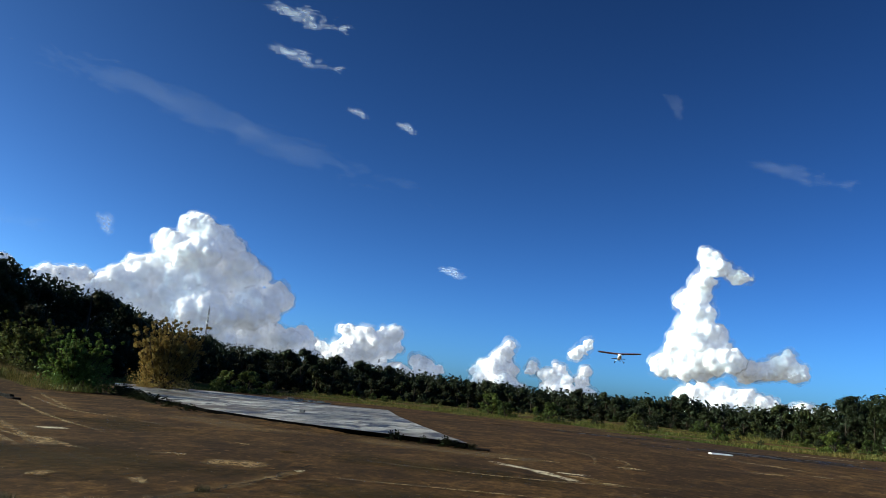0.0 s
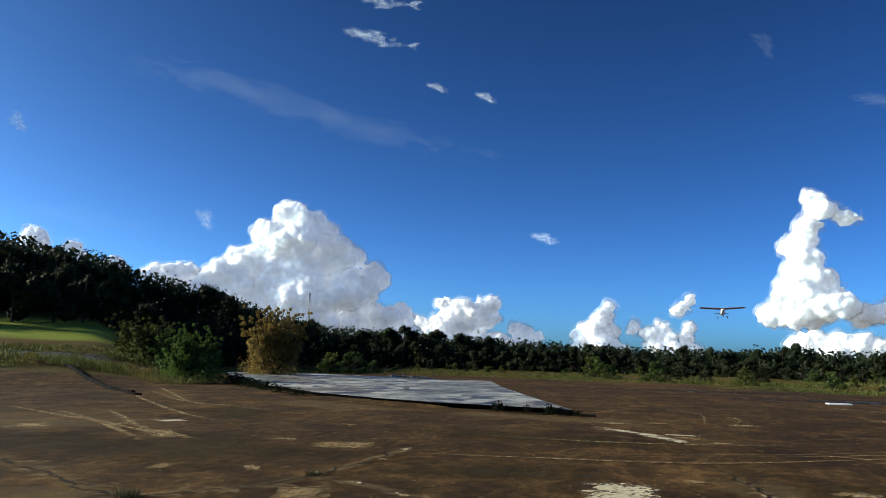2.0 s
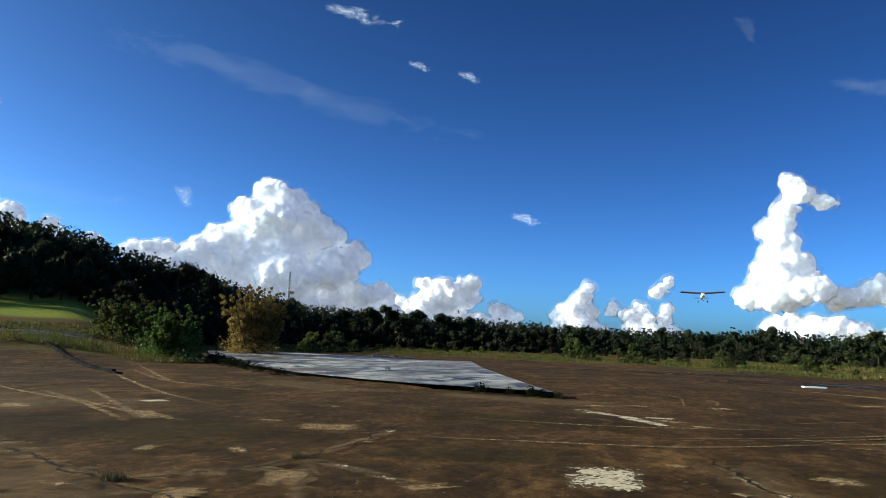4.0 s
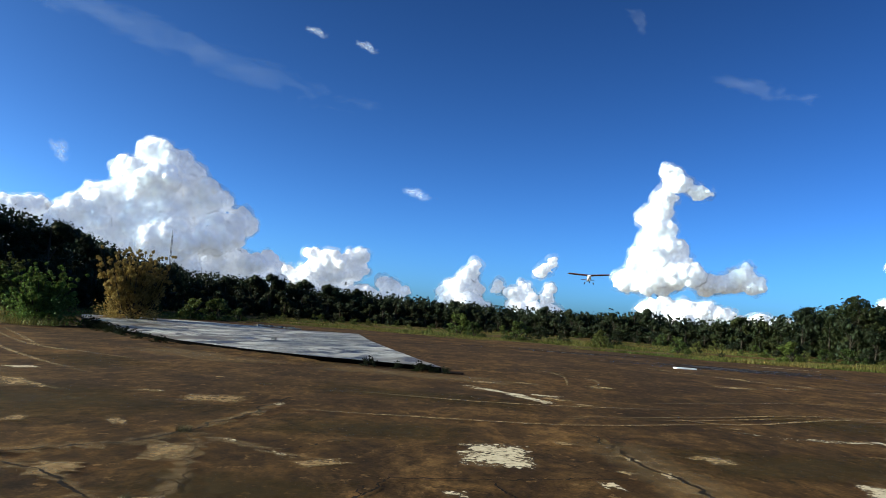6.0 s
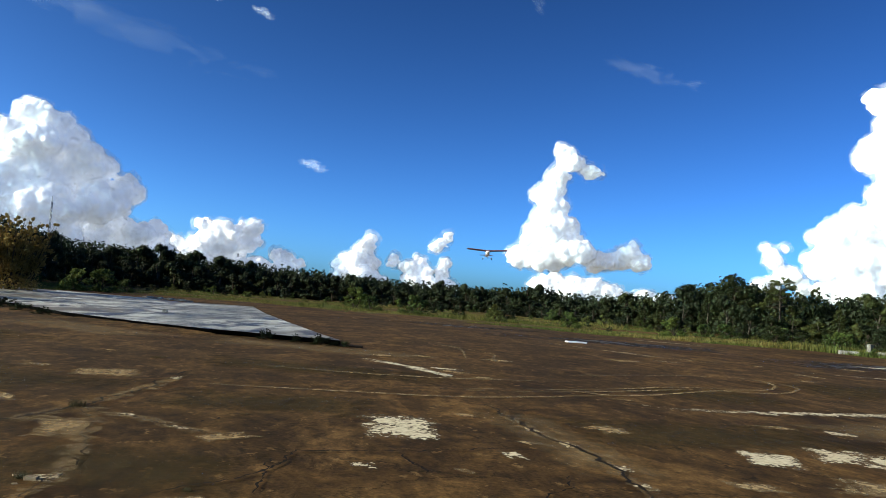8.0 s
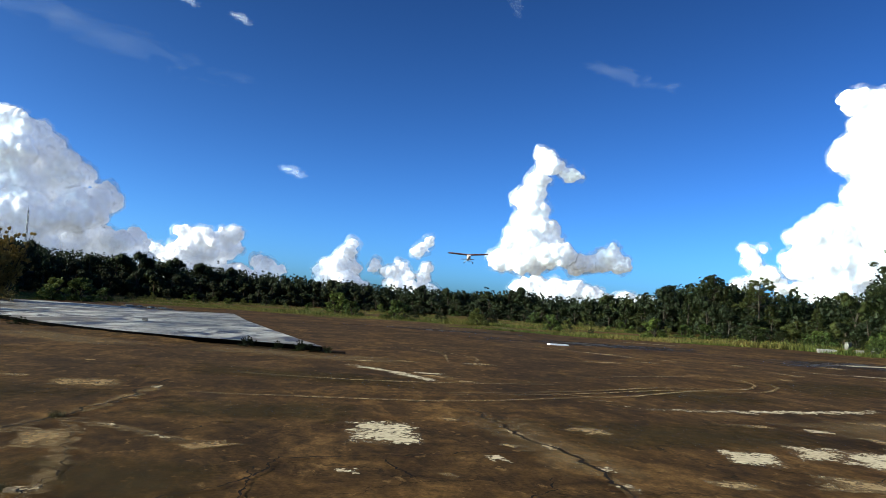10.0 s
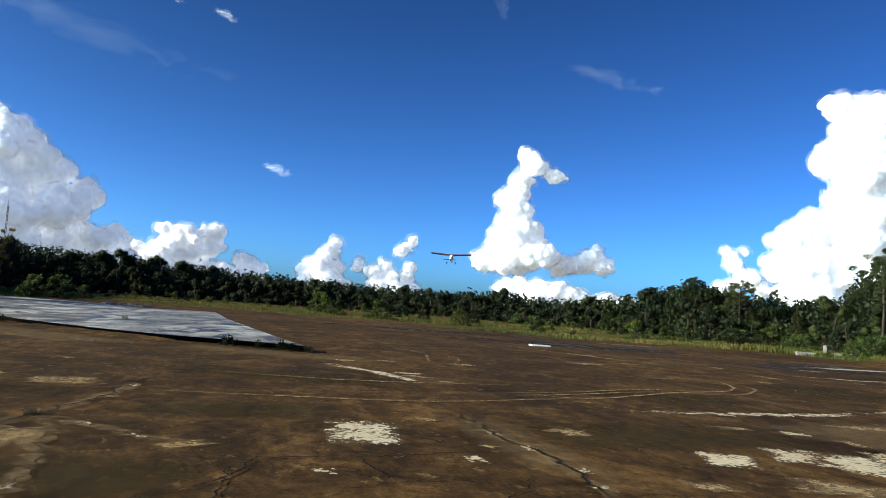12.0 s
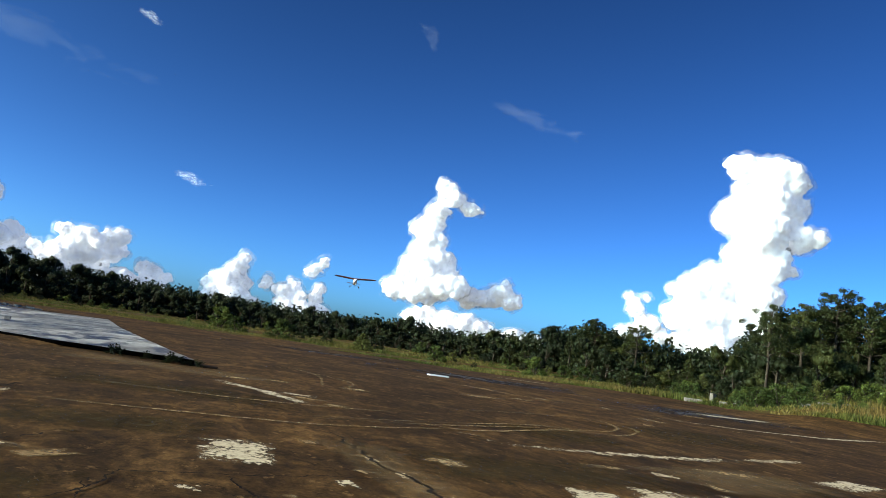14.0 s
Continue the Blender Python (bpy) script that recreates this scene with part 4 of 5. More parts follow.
def wisp(az, el, wide, high, lean, kind, label="thin white cirrus wisp high in the blue sky"):
    """A sheet of ice cloud, wide and high in degrees, turned partly to the sun."""
    specs = {"tuft": dict(stretch=(1, 2.6, 1), scale=0.012, lo=0.24, hi=0.8, peak=0.7),
             "curl": dict(stretch=(1, 3.2, 1), scale=0.007, lo=0.34, hi=0.74, peak=0.8),
             "faint": dict(stretch=(1, 3.0, 1), scale=0.006, lo=0.3, hi=0.85, peak=0.09),
             "veil": dict(stretch=(1, 3.5, 1), scale=0.005, lo=0.22, hi=0.85, peak=0.12)}
    if kind not in HAZE:
        HAZE[kind] = cloud_material("cirrus_" + kind, specs[kind])
    dist = 3700
    c = polar(az, dist * math.cos(radians(el)), dist * math.sin(radians(el)))
    w, h = dist * radians(wide) / math.cos(radians(42)), dist * radians(high)
    n = 8
    verts, uv, faces = [], [], []
    for i in range(n + 1):
        for j in range(n + 1):
            u, v = i / n, j / n
            verts.append(((u - 0.5) * w, (v - 0.5) * h + 0.12 * h * math.sin(u * 5), 0))
            uv.append((u, v))
    for i in range(n):
        for j in range(n):
            q = i * (n + 1) + j
            faces.append((q, q + n + 1, q + n + 2, q + 1))
    ob = new("cirrus", mesh_of("cirrus", verts, faces, HAZE[kind], uv))
    ob.matrix_world = Matrix.Translation(c) @ pose(0, 0, 0, 0, 0, az) @ pose(0, 0, 0, el, 0, 0) @ pose(0, 0, 0, 0, -lean, 0) @ pose(0, 0, 0, 90, 0, -42)
    tagged(ob, label, "cloud", "cirrus wisps")


wisp(16.9, 22.0, 7.5, 1.7, -4, "curl")
wisp(17.0, 24.6, 8.5, 2.2, -2, "curl")
wisp(12.3, 18.9, 2.2, 0.7, -8, "tuft")
wisp(8.7, 18.3, 2.2, 0.8, -10, "tuft")
wisp(4.4, 8.6, 2.8, 1.0, -5, "tuft")
wisp(28.1, 9.0, 2.2, 1.5, -30, "tuft")
wisp(24.0, 17.3, 29.0, 2.8, -9, "veil", "faint long cirrus streak across the sky")
wisp(-18.5, 16.3, 9.0, 1.8, -10, "faint", "faint long cirrus streak across the sky")
wisp(-10.4, 20.9, 3.0, 1.6, -35, "faint")
wisp(36.0, 8.5, 10.0, 2.0, 0, "veil", "faint cirrus haze above the bank")
wisp(40.0, 14.0, 1.6, 1.6, 0, "tuft")

# ---- marks, cracks and worn places on the pad ----
# broad tones first, bright crusts on top
for x, y, w, h, a in ((4.9, 11.9, 7.5, 3.6, 12), (7.8, 18.0, 4.6, 4.4, 15), (-6.6, 13.2, 6.5, 5.5, -30), (-9.5, 13.0, 5.0, 4.0, -30), (-10.0, 21.5, 7.0, 4.0, -40), (-1.4, 12.4, 4.6, 3.2, 0), (-2.2, 7.6, 3.2, 2.6, 0), (-1.0, 18.0, 8.0, 3.5, -10), (14.0, 22.0, 9.0, 6.0, 20)):
    sheet("dark_stain", STAIN, (x, y), w, h, a, "dark brown stain on the pad")
for x, y, w, h, a in ((-12.5, 17.5, 8.0, 5.0, -40), (-5.6, 8.0, 3.4, 2.2, -25), (-1.5, 24.4, 9.0, 3.4, -12), (-9.0, 26.5, 9.0, 3.5, -40), (2.4, 10.6, 1.5, 6.0, 8), (9.5, 13.4, 5.5, 3.4, 25)):
    sheet("dirt_film", FILM, (x, y), w, h, a, "thin film of tan dirt")
sheet("damp_stain", DAMP, (13.5, 46.0), 26, 12, -12, "black damp stain on the pad")
sheet("damp_stain", DAMP, (24.0, 38.0), 20, 12, 5)
sheet("damp_stain", DAMP, (5.0, 56.0), 24, 8, -8)
sheet("worn_patch", PALE, (0.4, 10.85), 1.6, 3.2, 0, "pale worn patch of bare concrete")
sheet("worn_patch", PALE, (5.05, 10.05), 1.2, 1.9, -15)
sheet("worn_patch", BROKEN, (6.3, 10.55), 1.6, 2.6, -12)
sheet("worn_patch", PALE, (6.95, 10.2), 1.6, 2.9, -15)
sheet("worn_patch", BROKEN, (7.9, 10.6), 1.6, 2.4, -20)
sheet("worn_patch", DUST, (5.6, 8.5), 1.9, 1.7, -25)
sheet("worn_patch", BROKEN, (7.7, 12.95), 0.9, 0.8, -10)
sheet("worn_patch", DUST, (6.7, 13.2), 1.2, 0.7, 10)
sheet("worn_patch", DUST, (9.9, 14.2), 2.2, 0.9, 10)
sheet("worn_patch", PALE, (12.8, 14.4), 3.4, 1.6, 30)
sheet("worn_patch", BROKEN, (1.9, 20.3), 1.5, 0.9, -10)
sheet("worn_patch", DUST, (2.6, 18.6), 0.9, 0.6, -10)
sheet("worn_patch", PALE, (-10.0, 18.2), 0.95, 1.3, -38)
sheet("worn_patch", DUST, (-8.6, 15.3), 1.2, 3.2, 38)
sheet("worn_patch", DUST, (-11.8, 15.6), 1.6, 2.2, 30)
sheet("worn_patch", BROKEN, (-0.1, 8.3), 0.5, 0.5, 0)
sheet("worn_patch", BROKEN, (1.6, 9.3), 0.45, 0.9, 10)
sheet("worn_patch", DUST, (4.0, 8.3), 0.9, 0.7, 0)
sheet("worn_patch", DUST, (-3.4, 9.6), 0.75, 1.5, 15)
sheet("worn_patch", RUST, (-3.35, 9.3), 0.8, 1.6, 10)
sheet("worn_patch", DUST, (-4.8, 11.3), 0.4, 1.3, 30)
sheet("worn_patch", RUST, (-4.6, 14.8), 1.7, 1.8, 10)
sheet("worn_patch", BROKEN, (-2.65, 7.0), 0.55, 0.7, 20)
sheet("silt_line", PALE, (26.0, 38.0), 9, 2.0, 10)
sheet("silt_line", PALE, (20.0, 53.0), 8, 0.8, -10)
sheet("silt_line", DUST, (5.0, 60.0), 14, 1.2, -6)
strip("worn_line", PALE, [(-0.1, 21.8), (1.05, 20.1), (1.9, 18.2)], 0.75, 0.02, 0.2, "pale broken line of worn concrete", 2)
strip("worn_line", BROKEN, [(4.9, 15.3), (5.95, 14.95), (8.1, 15.45), (10.5, 16.2), (12.2, 17.1)], 0.85, 0.02, 0.3, "", 3)
strip("worn_line", BROKEN, [(11.8, 16.8), (15.0, 18.6)], 0.7, 0.02, 0.3, "", 4)
strip("silt_line", DUST, [(7.5, 41.7), (9.3, 37.9), (11.5, 34.0), (15.0, 30.9)], 0.7, 0.02, 0.4, "long line of dry silt", 5)
strip("silt_line", PALE, [(16.3, 29.7), (20.0, 29.0), (25.0, 30.0), (32.0, 34.0)], 0.7, 0.02, 0.4, "", 6)
for x, y, w, h, a in ((2.2, 11.3, 0.35, 0.9, 8), (2.45, 10.2, 0.4, 0.8, 8), (2.75, 8.9, 0.4, 0.7, 0), (2.7, 8.0, 0.5, 0.6, 0), (-3.0, 10.45, 0.6, 0.3, -30), (-2.2, 9.75, 0.7, 0.25, -38), (-3.35, 14.6, 0.3, 0.9, 0)):
    sheet("worn_patch", BROKEN, (x, y), w, h, a)
wear = np.random.default_rng(77)
for k in range(55):
    d, az = 6.0 + 34.0 * wear.random() ** 1.2, wear.uniform(-42, 38)
    p = polar(az, d)
    if p.y > 24 and p.x < 0:
        continue
    size = wear.uniform(0.3, 1.1) * (0.6 + d / 25)
    kind = (DUST, RUST, DUST, STAIN, RUST)[k % 5]
    sheet("worn_patch" if kind is not STAIN else "dark_stain", kind, (p.x, p.y), size * wear.uniform(0.4, 1.0), size * wear.uniform(0.5, 1.3), wear.uniform(-60, 60))
# cracks: their line, its width, and the width of the pale dirt along it
CRACKS = (
    ([(-10.2, 11.9), (-8.6, 10.9), (-7.3, 10.0), (-6.2, 9.25), (-5.0, 8.45)], 0.05, 0.75),
    ([(-5.0, 8.45), (-4.85, 8.6), (-4.63, 9.03), (-4.3, 9.38), (-3.95, 9.7), (-3.8, 10.3), (-3.72, 10.8)], 0.05, 0.6),
    ([(-3.72, 10.8), (-3.65, 11.45), (-3.5, 12.9), (-3.3, 15.0)], 0.045, 0.4),
    ([(-3.72, 10.8), (-2.85, 10.3), (-2.4, 9.95), (-1.9, 9.5), (-1.5, 9.55)], 0.02, 0.5),
    ([(-3.6, 10.6), (-3.3, 10.1), (-2.78, 7.9), (-2.62, 7.1), (-2.6, 6.3)], 0.014, 0.32),
    ([(-5.0, 8.45), (-4.6, 8.1), (-4.1, 7.85), (-3.5, 7.4), (-2.9, 6.7)], 0.04, 0.3),
    ([(-7.0, 7.4), (-5.6, 7.6), (-4.95, 8.0), (-5.0, 8.45)], 0.035, 0.0),
    ([(-1.8, 6.6), (-1.53, 6.95), (-1.21, 7.5), (-1.02, 8.0), (-1.01, 8.45), (-0.86, 8.9), (-0.32, 8.96), (0.52, 9.1), (1.2, 9.5), (2.4, 9.9)], 0.026, 0.0),
    ([(-0.98, 6.9), (-0.99, 8.3)], 0.018, 0.0),
    ([(1.9, 13.7), (2.16, 12.85), (2.28, 11.2), (2.52, 10.0), (2.6, 9.1), (2.6, 8.2), (2.62, 7.0)], 0.05, 0.34),
    ([(-4.2, 14.6), (-2.7, 14.9), (-0.86, 15.1), (0.32, 15.5), (2.06, 16.5), (4.2, 17.4)], 0.03, 0.0),
    ([(0.3, 9.0), (0.4, 8.5), (0.55, 8.0)], 0.02, 0.0), ([(-2.2, 9.9), (-2.0, 10.3), (-1.9, 10.6)], 0.03, 0.0), ([(-1.25, 11.6), (-1.2, 12.6), (-1.15, 13.4)], 0.022, 0.0),
    ([(-3.4, 14.9), (-3.35, 15.9)], 0.05, 0.0), ([(1.5, 7.2), (1.9, 7.7), (2.0, 8.3)], 0.02, 0.0), ([(5.8, 8.7), (6.1, 8.95), (6.4, 9.1)], 0.025, 0.0),
)
for k, (line, width, dirt) in enumerate(CRACKS):
    if dirt:
        strip("crack_edge", EDGING, line, dirt * 1.3, 0.02, 0.12, "tan dirt along a crack" if not k else "", 40 + k, 0.5)
    strip("crack", CRACK, line, width, 0.022, 0.06, "dark crack in the pad" if not k else "", 20 + k, 0.8)
# tyre marks
def rounded(points, n=8):
    """A smooth line through a few points."""
    p = [Vector(q) for q in points]
    p = [p[0] * 2 - p[1]] + p + [p[-1] * 2 - p[-2]]
    out = []
    for a, b, c, d in zip(p, p[1:], p[2:], p[3:]):
        for i in range(n):
            t = i / n
            out.append(0.5 * ((2 * b) + (c - a) * t + (2 * a - 5 * b + 4 * c - d) * t * t + (3 * b - a - 3 * c + d) * t ** 3))
    return out + [p[-2]]


MARKS = [
    [(1.8, 15.9), (4.9, 17.5), (7.6, 19.5), (10.0, 20.2), (11.4, 22.3), (11.2, 24.1), (8.1, 22.8), (4.1, 19.9)], [(1.7, 15.5), (4.9, 17.1), (7.7, 19.1), (10.2, 19.7), (11.9, 22.2), (11.5, 24.7)],
    [(2.2, 32.9), (3.6, 29.2), (4.2, 26.9), (3.5, 24.1)], [(-0.8, 28.3), (2.1, 30.9), (3.15, 28.7), (2.9, 24.6)], [(3.9, 17.0), (5.3, 16.7), (8.2, 19.2), (9.4, 19.8)],
    [(-2.8, 14.0), (-0.8, 14.2), (2.0, 14.7), (5.3, 16.7)], [(-2.4, 17.9), (0.0, 17.6), (1.9, 17.9), (5.0, 19.0)],
    [(-18.8, 31.8), (-13.9, 25.6), (-11.6, 24.2), (-9.2, 22.7)], [(-20.7, 35.6), (-14.5, 26.8), (-13.0, 24.6)], [(-17.6, 28.6), (-12.2, 21.8), (-8.5, 18.0)],
    [(-14.5, 20.0), (-11.0, 16.8), (-8.1, 13.8)], [(-13.0, 18.6), (-9.5, 15.8), (-8.3, 15.2), (-7.3, 14.3)], [(-13.6, 21.0), (-10.2, 17.0), (-8.6, 15.0)], [(-16.5, 20.6), (-13.0, 18.2), (-10.5, 16.6)],
]
for k, line in enumerate(MARKS):
    strip("tyre_mark", TRACK, rounded(line), 0.22 if k < 7 else 0.4, 0.01, 0.25, "pale curved tyre mark" if not k else "", 60 + k, 0.3)

# ---- left bank: kerb, damp apron, lawn ----
WET = sheet_material("wet_apron", (0.03, 0.03, 0.034), (0.075, 0.075, 0.08), 0.7, 0.75, 0.3, (0.5, 1.5), 0.0, 0.2)
p = polar(37.5, 56)
sheet("wet_apron", WET, (p.x, p.y), 11, 5, 33, "blue-grey wet concrete apron")


def low_kerb():
    rng = np.random.default_rng(3)
    a, b = Vector((-30.0, 41.5)), Vector((-17.6, 28.6))
    bm = bmesh.new()
    n = 40
    rows = []
    d = (b - a).normalized()
    s = Vector((-d.y, d.x))
    for i in range(n + 1):
        c = a.lerp(b, i / n) + s * rng.normal(0, 0.04)
        h = 0.09 + 0.06 * rng.random()
        c0 = float(height(c.x, c.y))
        rows.append([bm.verts.new((*(c + s * o), z + c0)) for o, z in ((-0.08, -0.02), (-0.06, h), (0.06, h * 0.9), (0.09, -0.02))])
    for p, q in zip(rows, rows[1:]):
        for k in range(3):
            bm.faces.new((p[k], q[k], q[k + 1], p[k + 1]))
    for r in (rows[0], rows[-1]):
        bm.faces.new(r)
    bmesh.ops.recalc_face_normals(bm, faces=bm.faces)
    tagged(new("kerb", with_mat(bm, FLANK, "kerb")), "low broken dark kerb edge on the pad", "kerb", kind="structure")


low_kerb()


def rubble(name, label, size, at, turn, seed, mat=CONCRETE, category="block", group=""):
    """A worn block: a bevelled box with knocked corners."""
    rng = np.random.default_rng(seed)
    bm = bmesh.new()
    bmesh.ops.create_cube(bm, size=1.0)
    bmesh.ops.subdivide_edges(bm, edges=bm.edges[:], cuts=2, use_grid_fill=True)
    for v in bm.verts:
        v.co = Vector((v.co.x * size[0], v.co.y * size[1], (v.co.z + 0.5) * size[2])) + Vector(rng.normal(0, 0.03, 3)) * min(size)
    bmesh.ops.bevel(bm, geom=bm.edges[:], offset=min(size) * 0.04, segments=1, affect="EDGES")
    ob = new(name, with_mat(bm, mat, name))
    ob.matrix_world = Matrix.Translation((at[0], at[1], float(height(*at)) - 0.02)) @ pose(0, 0, 0, 0, 0, turn)
    return tagged(ob, label, category, group)


DULL = grained("weathered_concrete", (0.07, 0.066, 0.055), (0.19, 0.18, 0.15), 0.9, 3)
p = polar(-32.8, 70)
rubble("concrete_post", "upright grey concrete stump among weeds", (0.4, 0.35, 0.85), (p.x, p.y), 20, 1, DULL)
p = polar(-33.5, 68)
rubble("concrete_block", "broken grey concrete lump beside the stump", (0.9, 0.6, 0.35), (p.x, p.y), 50, 2, DULL)
p = polar(-34.3, 70)
rubble("concrete_block", "broken grey concrete lump beside the stump", (0.4, 0.4, 0.6), (p.x, p.y), 10, 3, DULL)
p = polar(-31.6, 66)
rubble("concrete_block", "pale tilted concrete scrap at the pad's edge", (1.3, 0.5, 0.3), (p.x, p.y), -20, 4)
for k, (az, w) in enumerate(((-38.4, 0.6), (-39.6, 1.2), (-40.8, 1.3), (-42.0, 0.7))):
    p = polar(az, 65.5)
    rubble("barrier_block", "pale concrete barrier block in the grass", (w, 0.4, 0.34), (p.x, p.y), -40 + 3 * k, 10 + k, DULL, group="barrier blocks")
rubble("board", "flat white board lying on the pad", (1.05, 0.5, 0.08), (10.9, 42.3), 5, 20, grained("white_paint", (0.7, 0.7, 0.68), (0.82, 0.82, 0.8), 0.5, 4), "board")
rubble("concrete_block", "small broken chunk on the pale slab", (0.22, 0.2, 0.12), (-9.3, 38.5), 5, 21).location.z = 0.18
for k in range(9):
    u = k / 8
    rubble("concrete_chunk", "pale broken chunk along the slab's far edge", (0.3 + 0.2 * (k % 3), 0.3, 0.08 + 0.06 * (k % 2)), (-16.6 + 3.8 * u, 62.6 - 3.0 * u), 25 * k, 50 + k, group="broken chunks").location.z = 0.19
rubble("rubble", "dark broken chunk at the kerb's end", (0.6, 0.3, 0.09), (-17.2, 28.2), -40, 22, CRACK, "rubble")
rubble("rubble", "dark broken chunk at the slab's tip", (0.5, 0.3, 0.08), (-0.45, 25.95), -5, 23, CRACK, "rubble")

TANSTONE = grained("tan_stone", (0.14, 0.1, 0.06), (0.28, 0.21, 0.14), 0.9, 12)
for k, (x, y, w) in enumerate(((-2.75, 7.0, 0.14), (-2.9, 7.1, 0.09), (-2.62, 7.2, 0.1), (-2.82, 6.85, 0.07))):
    rubble("stone", "small broken stone lying in a crack", (w * 0.7, w * 0.55, w * 0.35), (x, y), 40 * k, 30 + k, TANSTONE, category="stone", group="loose stones")
copy_thing(weed, pose(-2.85, 7.05, 0, 0, 0, 30) @ Matrix.Scale(0.6, 4))

# ---- mast ----
def mast():
    steel = grained("weathered_steel", (0.12, 0.12, 0.13), (0.25, 0.25, 0.26), 0.5, 1.0, 0.6)
    base = tagged(new("radio_mast"), "thin grey lattice radio mast far behind the trees", "mast")
    h, w = 37.0, 0.6
    legs = [Vector((math.cos(a) * w, math.sin(a) * w, 0)) for a in (0.3, 2.4, 4.5)]
    for l in legs:
        part("leg", mesh_of("leg", *tube([l, l * 0.6 + Vector((0, 0, h))], [0.2, 0.16], 6), steel), base)
    n = 18
    for i in range(n):
        z0, z1 = h * i / n, h * (i + 1) / n
        for k in range(3):
            a, b = legs[k], legs[(k + 1) % 3]
            part("brace", mesh_of("brace", *tube([a * (1 - 0.4 * z0 / h) + Vector((0, 0, z0)), b * (1 - 0.4 * z1 / h) + Vector((0, 0, z1))], [0.1, 0.1], 4), steel), base)
    part("antenna", mesh_of("antenna", *tube([(0, 0, h - 1), (0, 0, h + 3)], [0.16, 0.1], 6), steel), base)
    p = polar(20.8, 470)
    base.location = (p.x, p.y, 0)


mast()

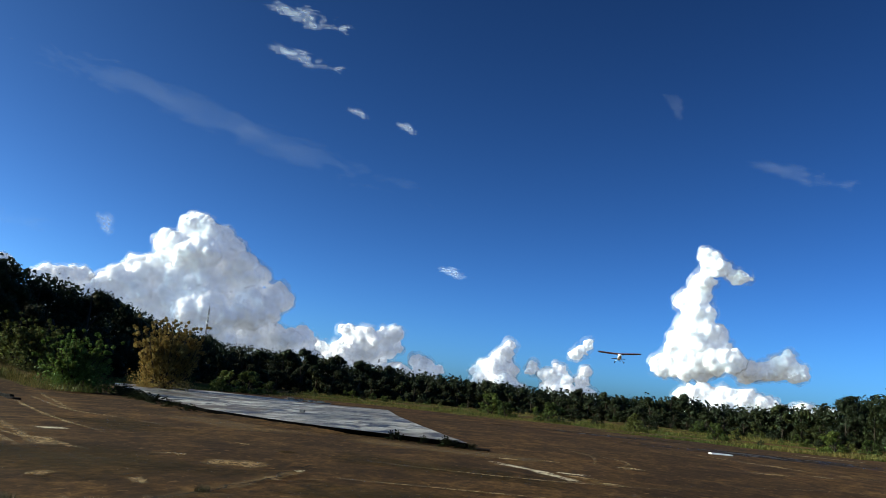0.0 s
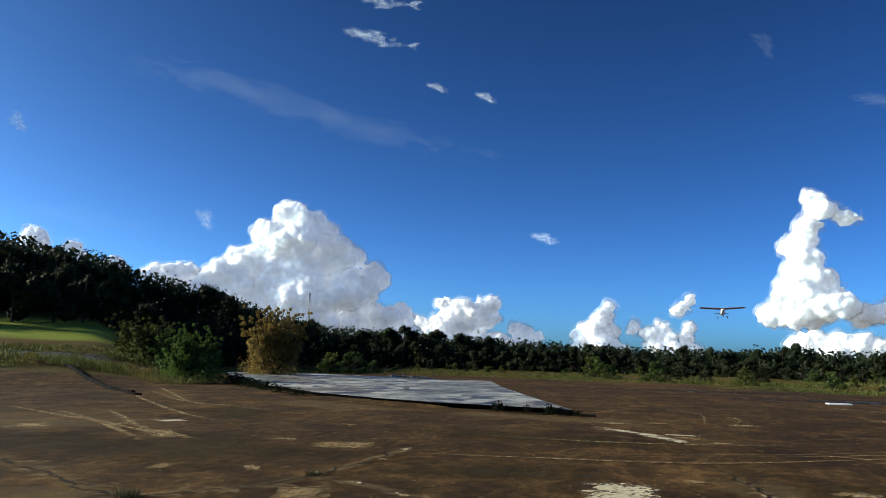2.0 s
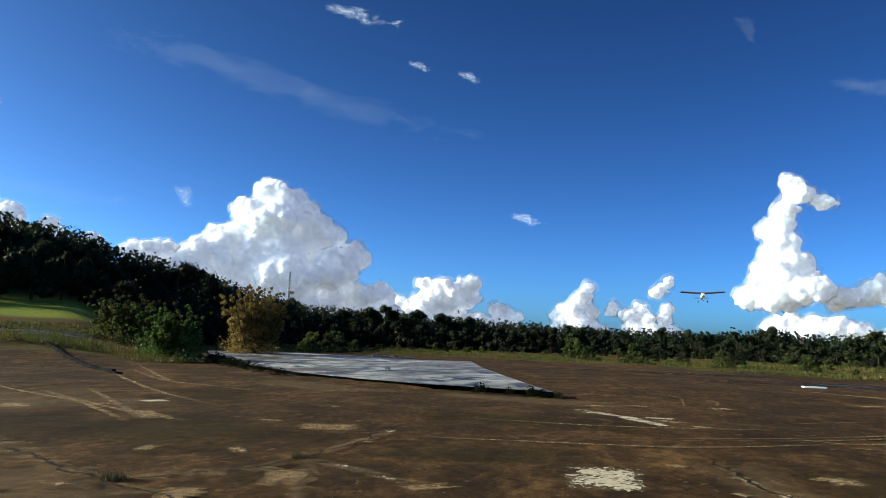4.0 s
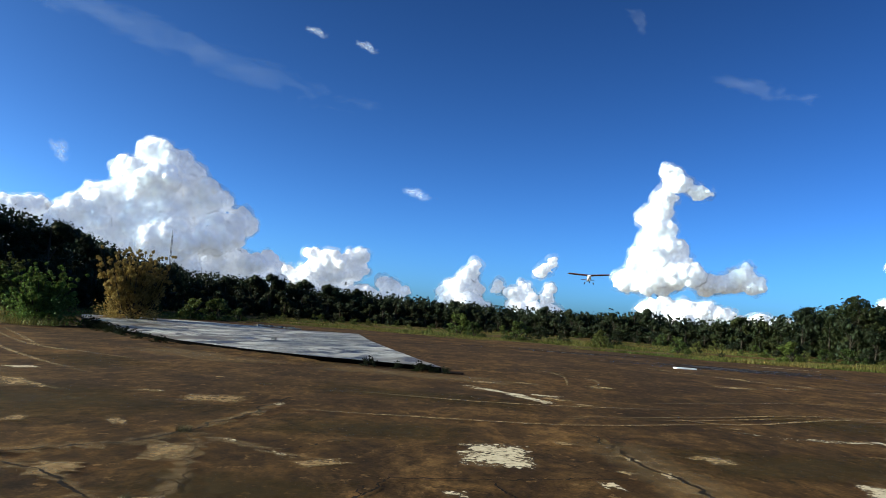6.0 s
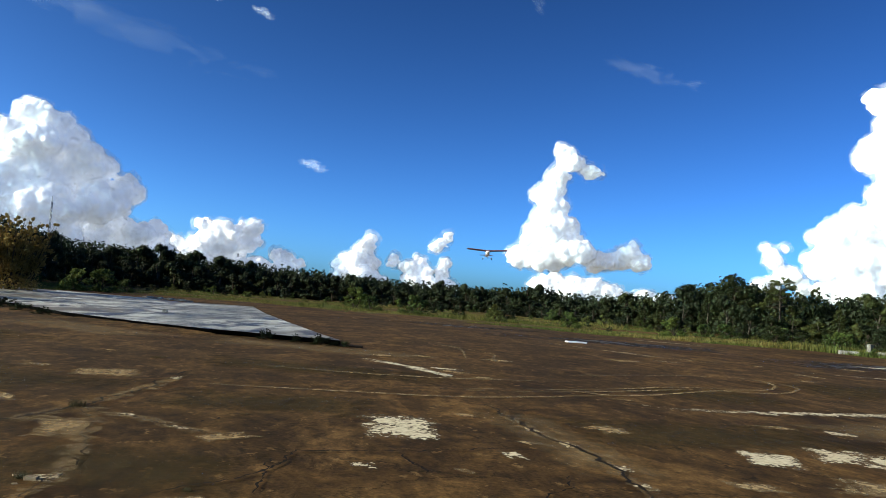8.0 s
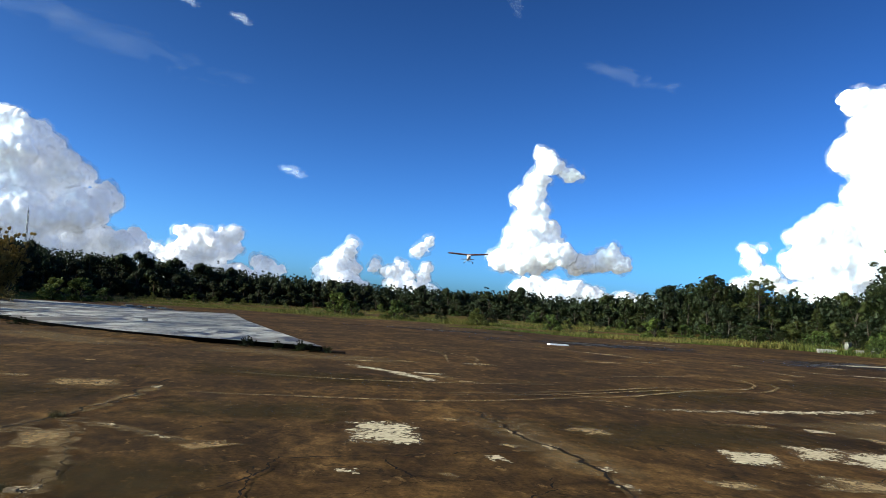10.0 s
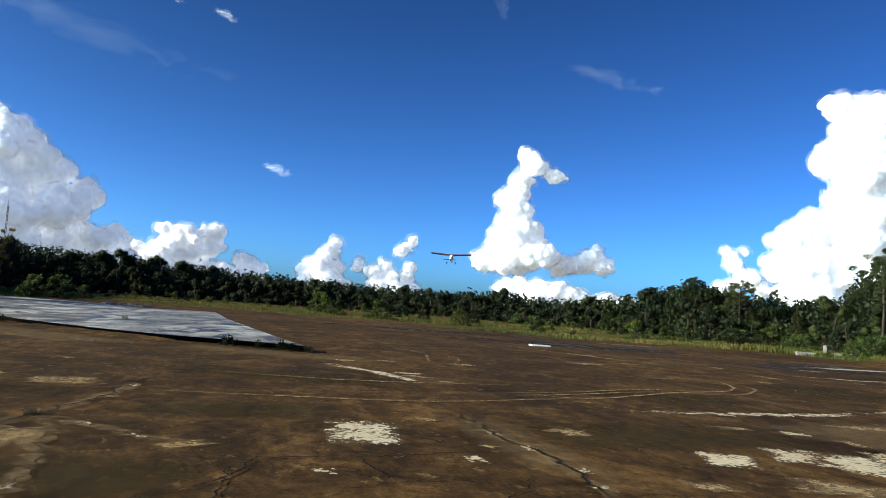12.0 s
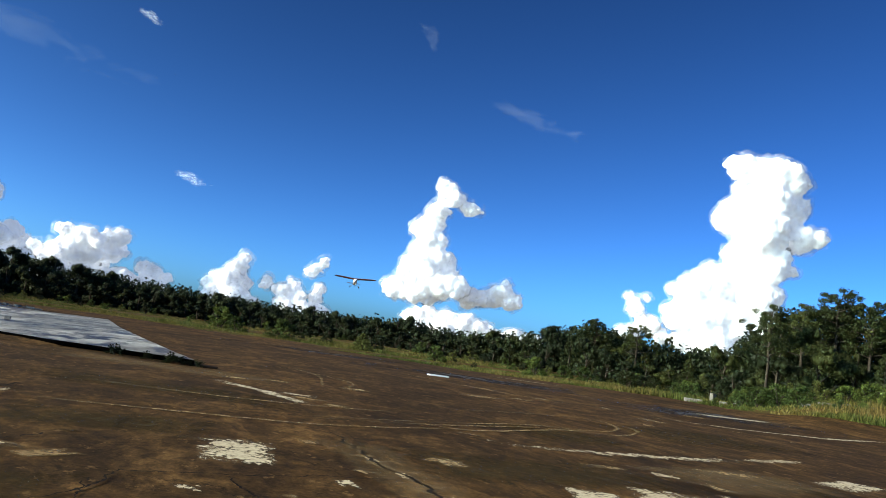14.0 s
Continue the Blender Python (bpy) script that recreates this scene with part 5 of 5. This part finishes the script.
# ---- model aeroplane ----
def aeroplane():
    film = grained("red_covering_film", (0.1, 0.03, 0.022), (0.15, 0.05, 0.035), 0.35, 6)
    white = grained("white_covering_film", (0.72, 0.7, 0.66), (0.82, 0.8, 0.76), 0.35, 6)
    black = grained("black_rubber", (0.015, 0.015, 0.015), (0.03, 0.03, 0.03), 0.7, 20)
    wire = grained("steel_wire", (0.3, 0.3, 0.3), (0.45, 0.45, 0.45), 0.4, 20, 0.9)
    base = tagged(new("model_aeroplane"), "red and white high-wing model aeroplane in flight", "model aeroplane")

    def loft(sections):
        bm = bmesh.new()
        rings = [[bm.verts.new(p) for p in s] for s in sections]
        for a, b in zip(rings, rings[1:]):
            for i in range(len(a)):
                bm.faces.new((a[i], a[(i + 1) % len(a)], b[(i + 1) % len(b)], b[i]))
        bm.faces.new(rings[0])
        bm.faces.new(rings[-1])
        bmesh.ops.recalc_face_normals(bm, faces=bm.faces)
        return bm

    def box(y, w, top, bottom):
        c = 0.25 * w
        return [(-w + c, y, bottom), (w - c, y, bottom), (w, y, bottom + c), (w, y, top - c), (w - c, y, top), (-w + c, y, top), (-w, y, top - c), (-w, y, bottom + c)]

    def foil(x, chord, y0, z, thick):
        prof = ((0.0, 0.0), (0.06, 0.5), (0.3, 1.0), (0.65, 0.62), (1.0, 0.05), (0.65, -0.12), (0.3, -0.2), (0.06, -0.25))
        return [(x, y0 + a * chord, z + b * thick) for a, b in prof]

    part("fuselage", with_mat(loft([box(-0.52, 0.035, 0.02, -0.05), box(-0.46, 0.055, 0.04, -0.075), box(-0.25, 0.06, 0.055, -0.085), box(-0.2, 0.06, 0.085, -0.085), box(0.12, 0.058, 0.085, -0.08), box(0.62, 0.018, 0.03, -0.02)]), white), base)
    for s in (-1, 1):
        wing = part("wing", with_mat(loft([foil(s * 0.0, 0.27, -0.19, 0.09, 0.035), foil(s * 0.4, 0.27, -0.19, 0.115, 0.035), foil(s * 0.74, 0.25, -0.18, 0.14, 0.03), foil(s * 0.76, 0.18, -0.15, 0.145, 0.01)]), film), base)
        part("wing_tip", with_mat(loft([foil(s * 0.762, 0.17, -0.14, 0.146, 0.012), foil(s * 0.785, 0.1, -0.1, 0.15, 0.006)]), black), wing)
        part("tailplane", with_mat(loft([foil(s * 0.005, 0.17, 0.46, 0.03, 0.012), foil(s * 0.25, 0.12, 0.5, 0.03, 0.008)]), film), base)
        gear = part("landing_gear", mesh_of("landing_gear", *tube([(s * 0.04, -0.1, -0.07), (s * 0.15, -0.09, -0.2)], [0.007, 0.006], 6), wire), base)
        bm = bmesh.new()
        bmesh.ops.create_cone(bm, cap_ends=True, segments=16, radius1=0.04, radius2=0.04, depth=0.03, matrix=Matrix.Translation((s * 0.165, -0.09, -0.205)) @ pose(0, 0, 0, 0, 90, 0))
        bmesh.ops.bevel(bm, geom=[e for e in bm.edges if e.calc_length() < 0.02], offset=0.008, segments=2, affect="EDGES")
        part("wheel", with_mat(bm, black), gear)
    nose = part("nose_gear", mesh_of("nose_gear", *tube([(0, -0.42, -0.06), (0, -0.43, -0.2)], [0.006, 0.006], 6), wire), base)
    bm = bmesh.new()
    bmesh.ops.create_cone(bm, cap_ends=True, segments=16, radius1=0.035, radius2=0.035, depth=0.025, matrix=Matrix.Translation((0, -0.43, -0.205)) @ pose(0, 0, 0, 0, 90, 0))
    part("wheel", with_mat(bm, black), nose)
    part("fin", with_mat(loft([[(-0.008, 0.45, 0.02), (0.008, 0.45, 0.02), (0.008, 0.66, 0.02), (-0.008, 0.66, 0.02)], [(-0.005, 0.55, 0.22), (0.005, 0.55, 0.22), (0.005, 0.66, 0.22), (-0.005, 0.66, 0.22)]]), white), base)
    prop = part("propeller", with_mat(loft([foil(-0.13, 0.015, -0.55, -0.015, 0.006), foil(0.0, 0.03, -0.555, -0.015, 0.012), foil(0.13, 0.015, -0.55, -0.015, 0.006)]), black), base)
    bm = bmesh.new()
    bmesh.ops.create_cone(bm, cap_ends=True, segments=16, radius1=0.03, radius2=0.004, depth=0.06, matrix=Matrix.Translation((0, -0.57, -0.012)) @ pose(0, 0, 0, 90, 0, 0))
    part("spinner", with_mat(bm, white), prop)
    p = polar(-7.8, 31, 1.7 + 31 * math.tan(radians(3.45)))
    base.matrix_world = Matrix.Translation(p) @ pose(0, 0, 0, -6, -1, -4)


aeroplane()
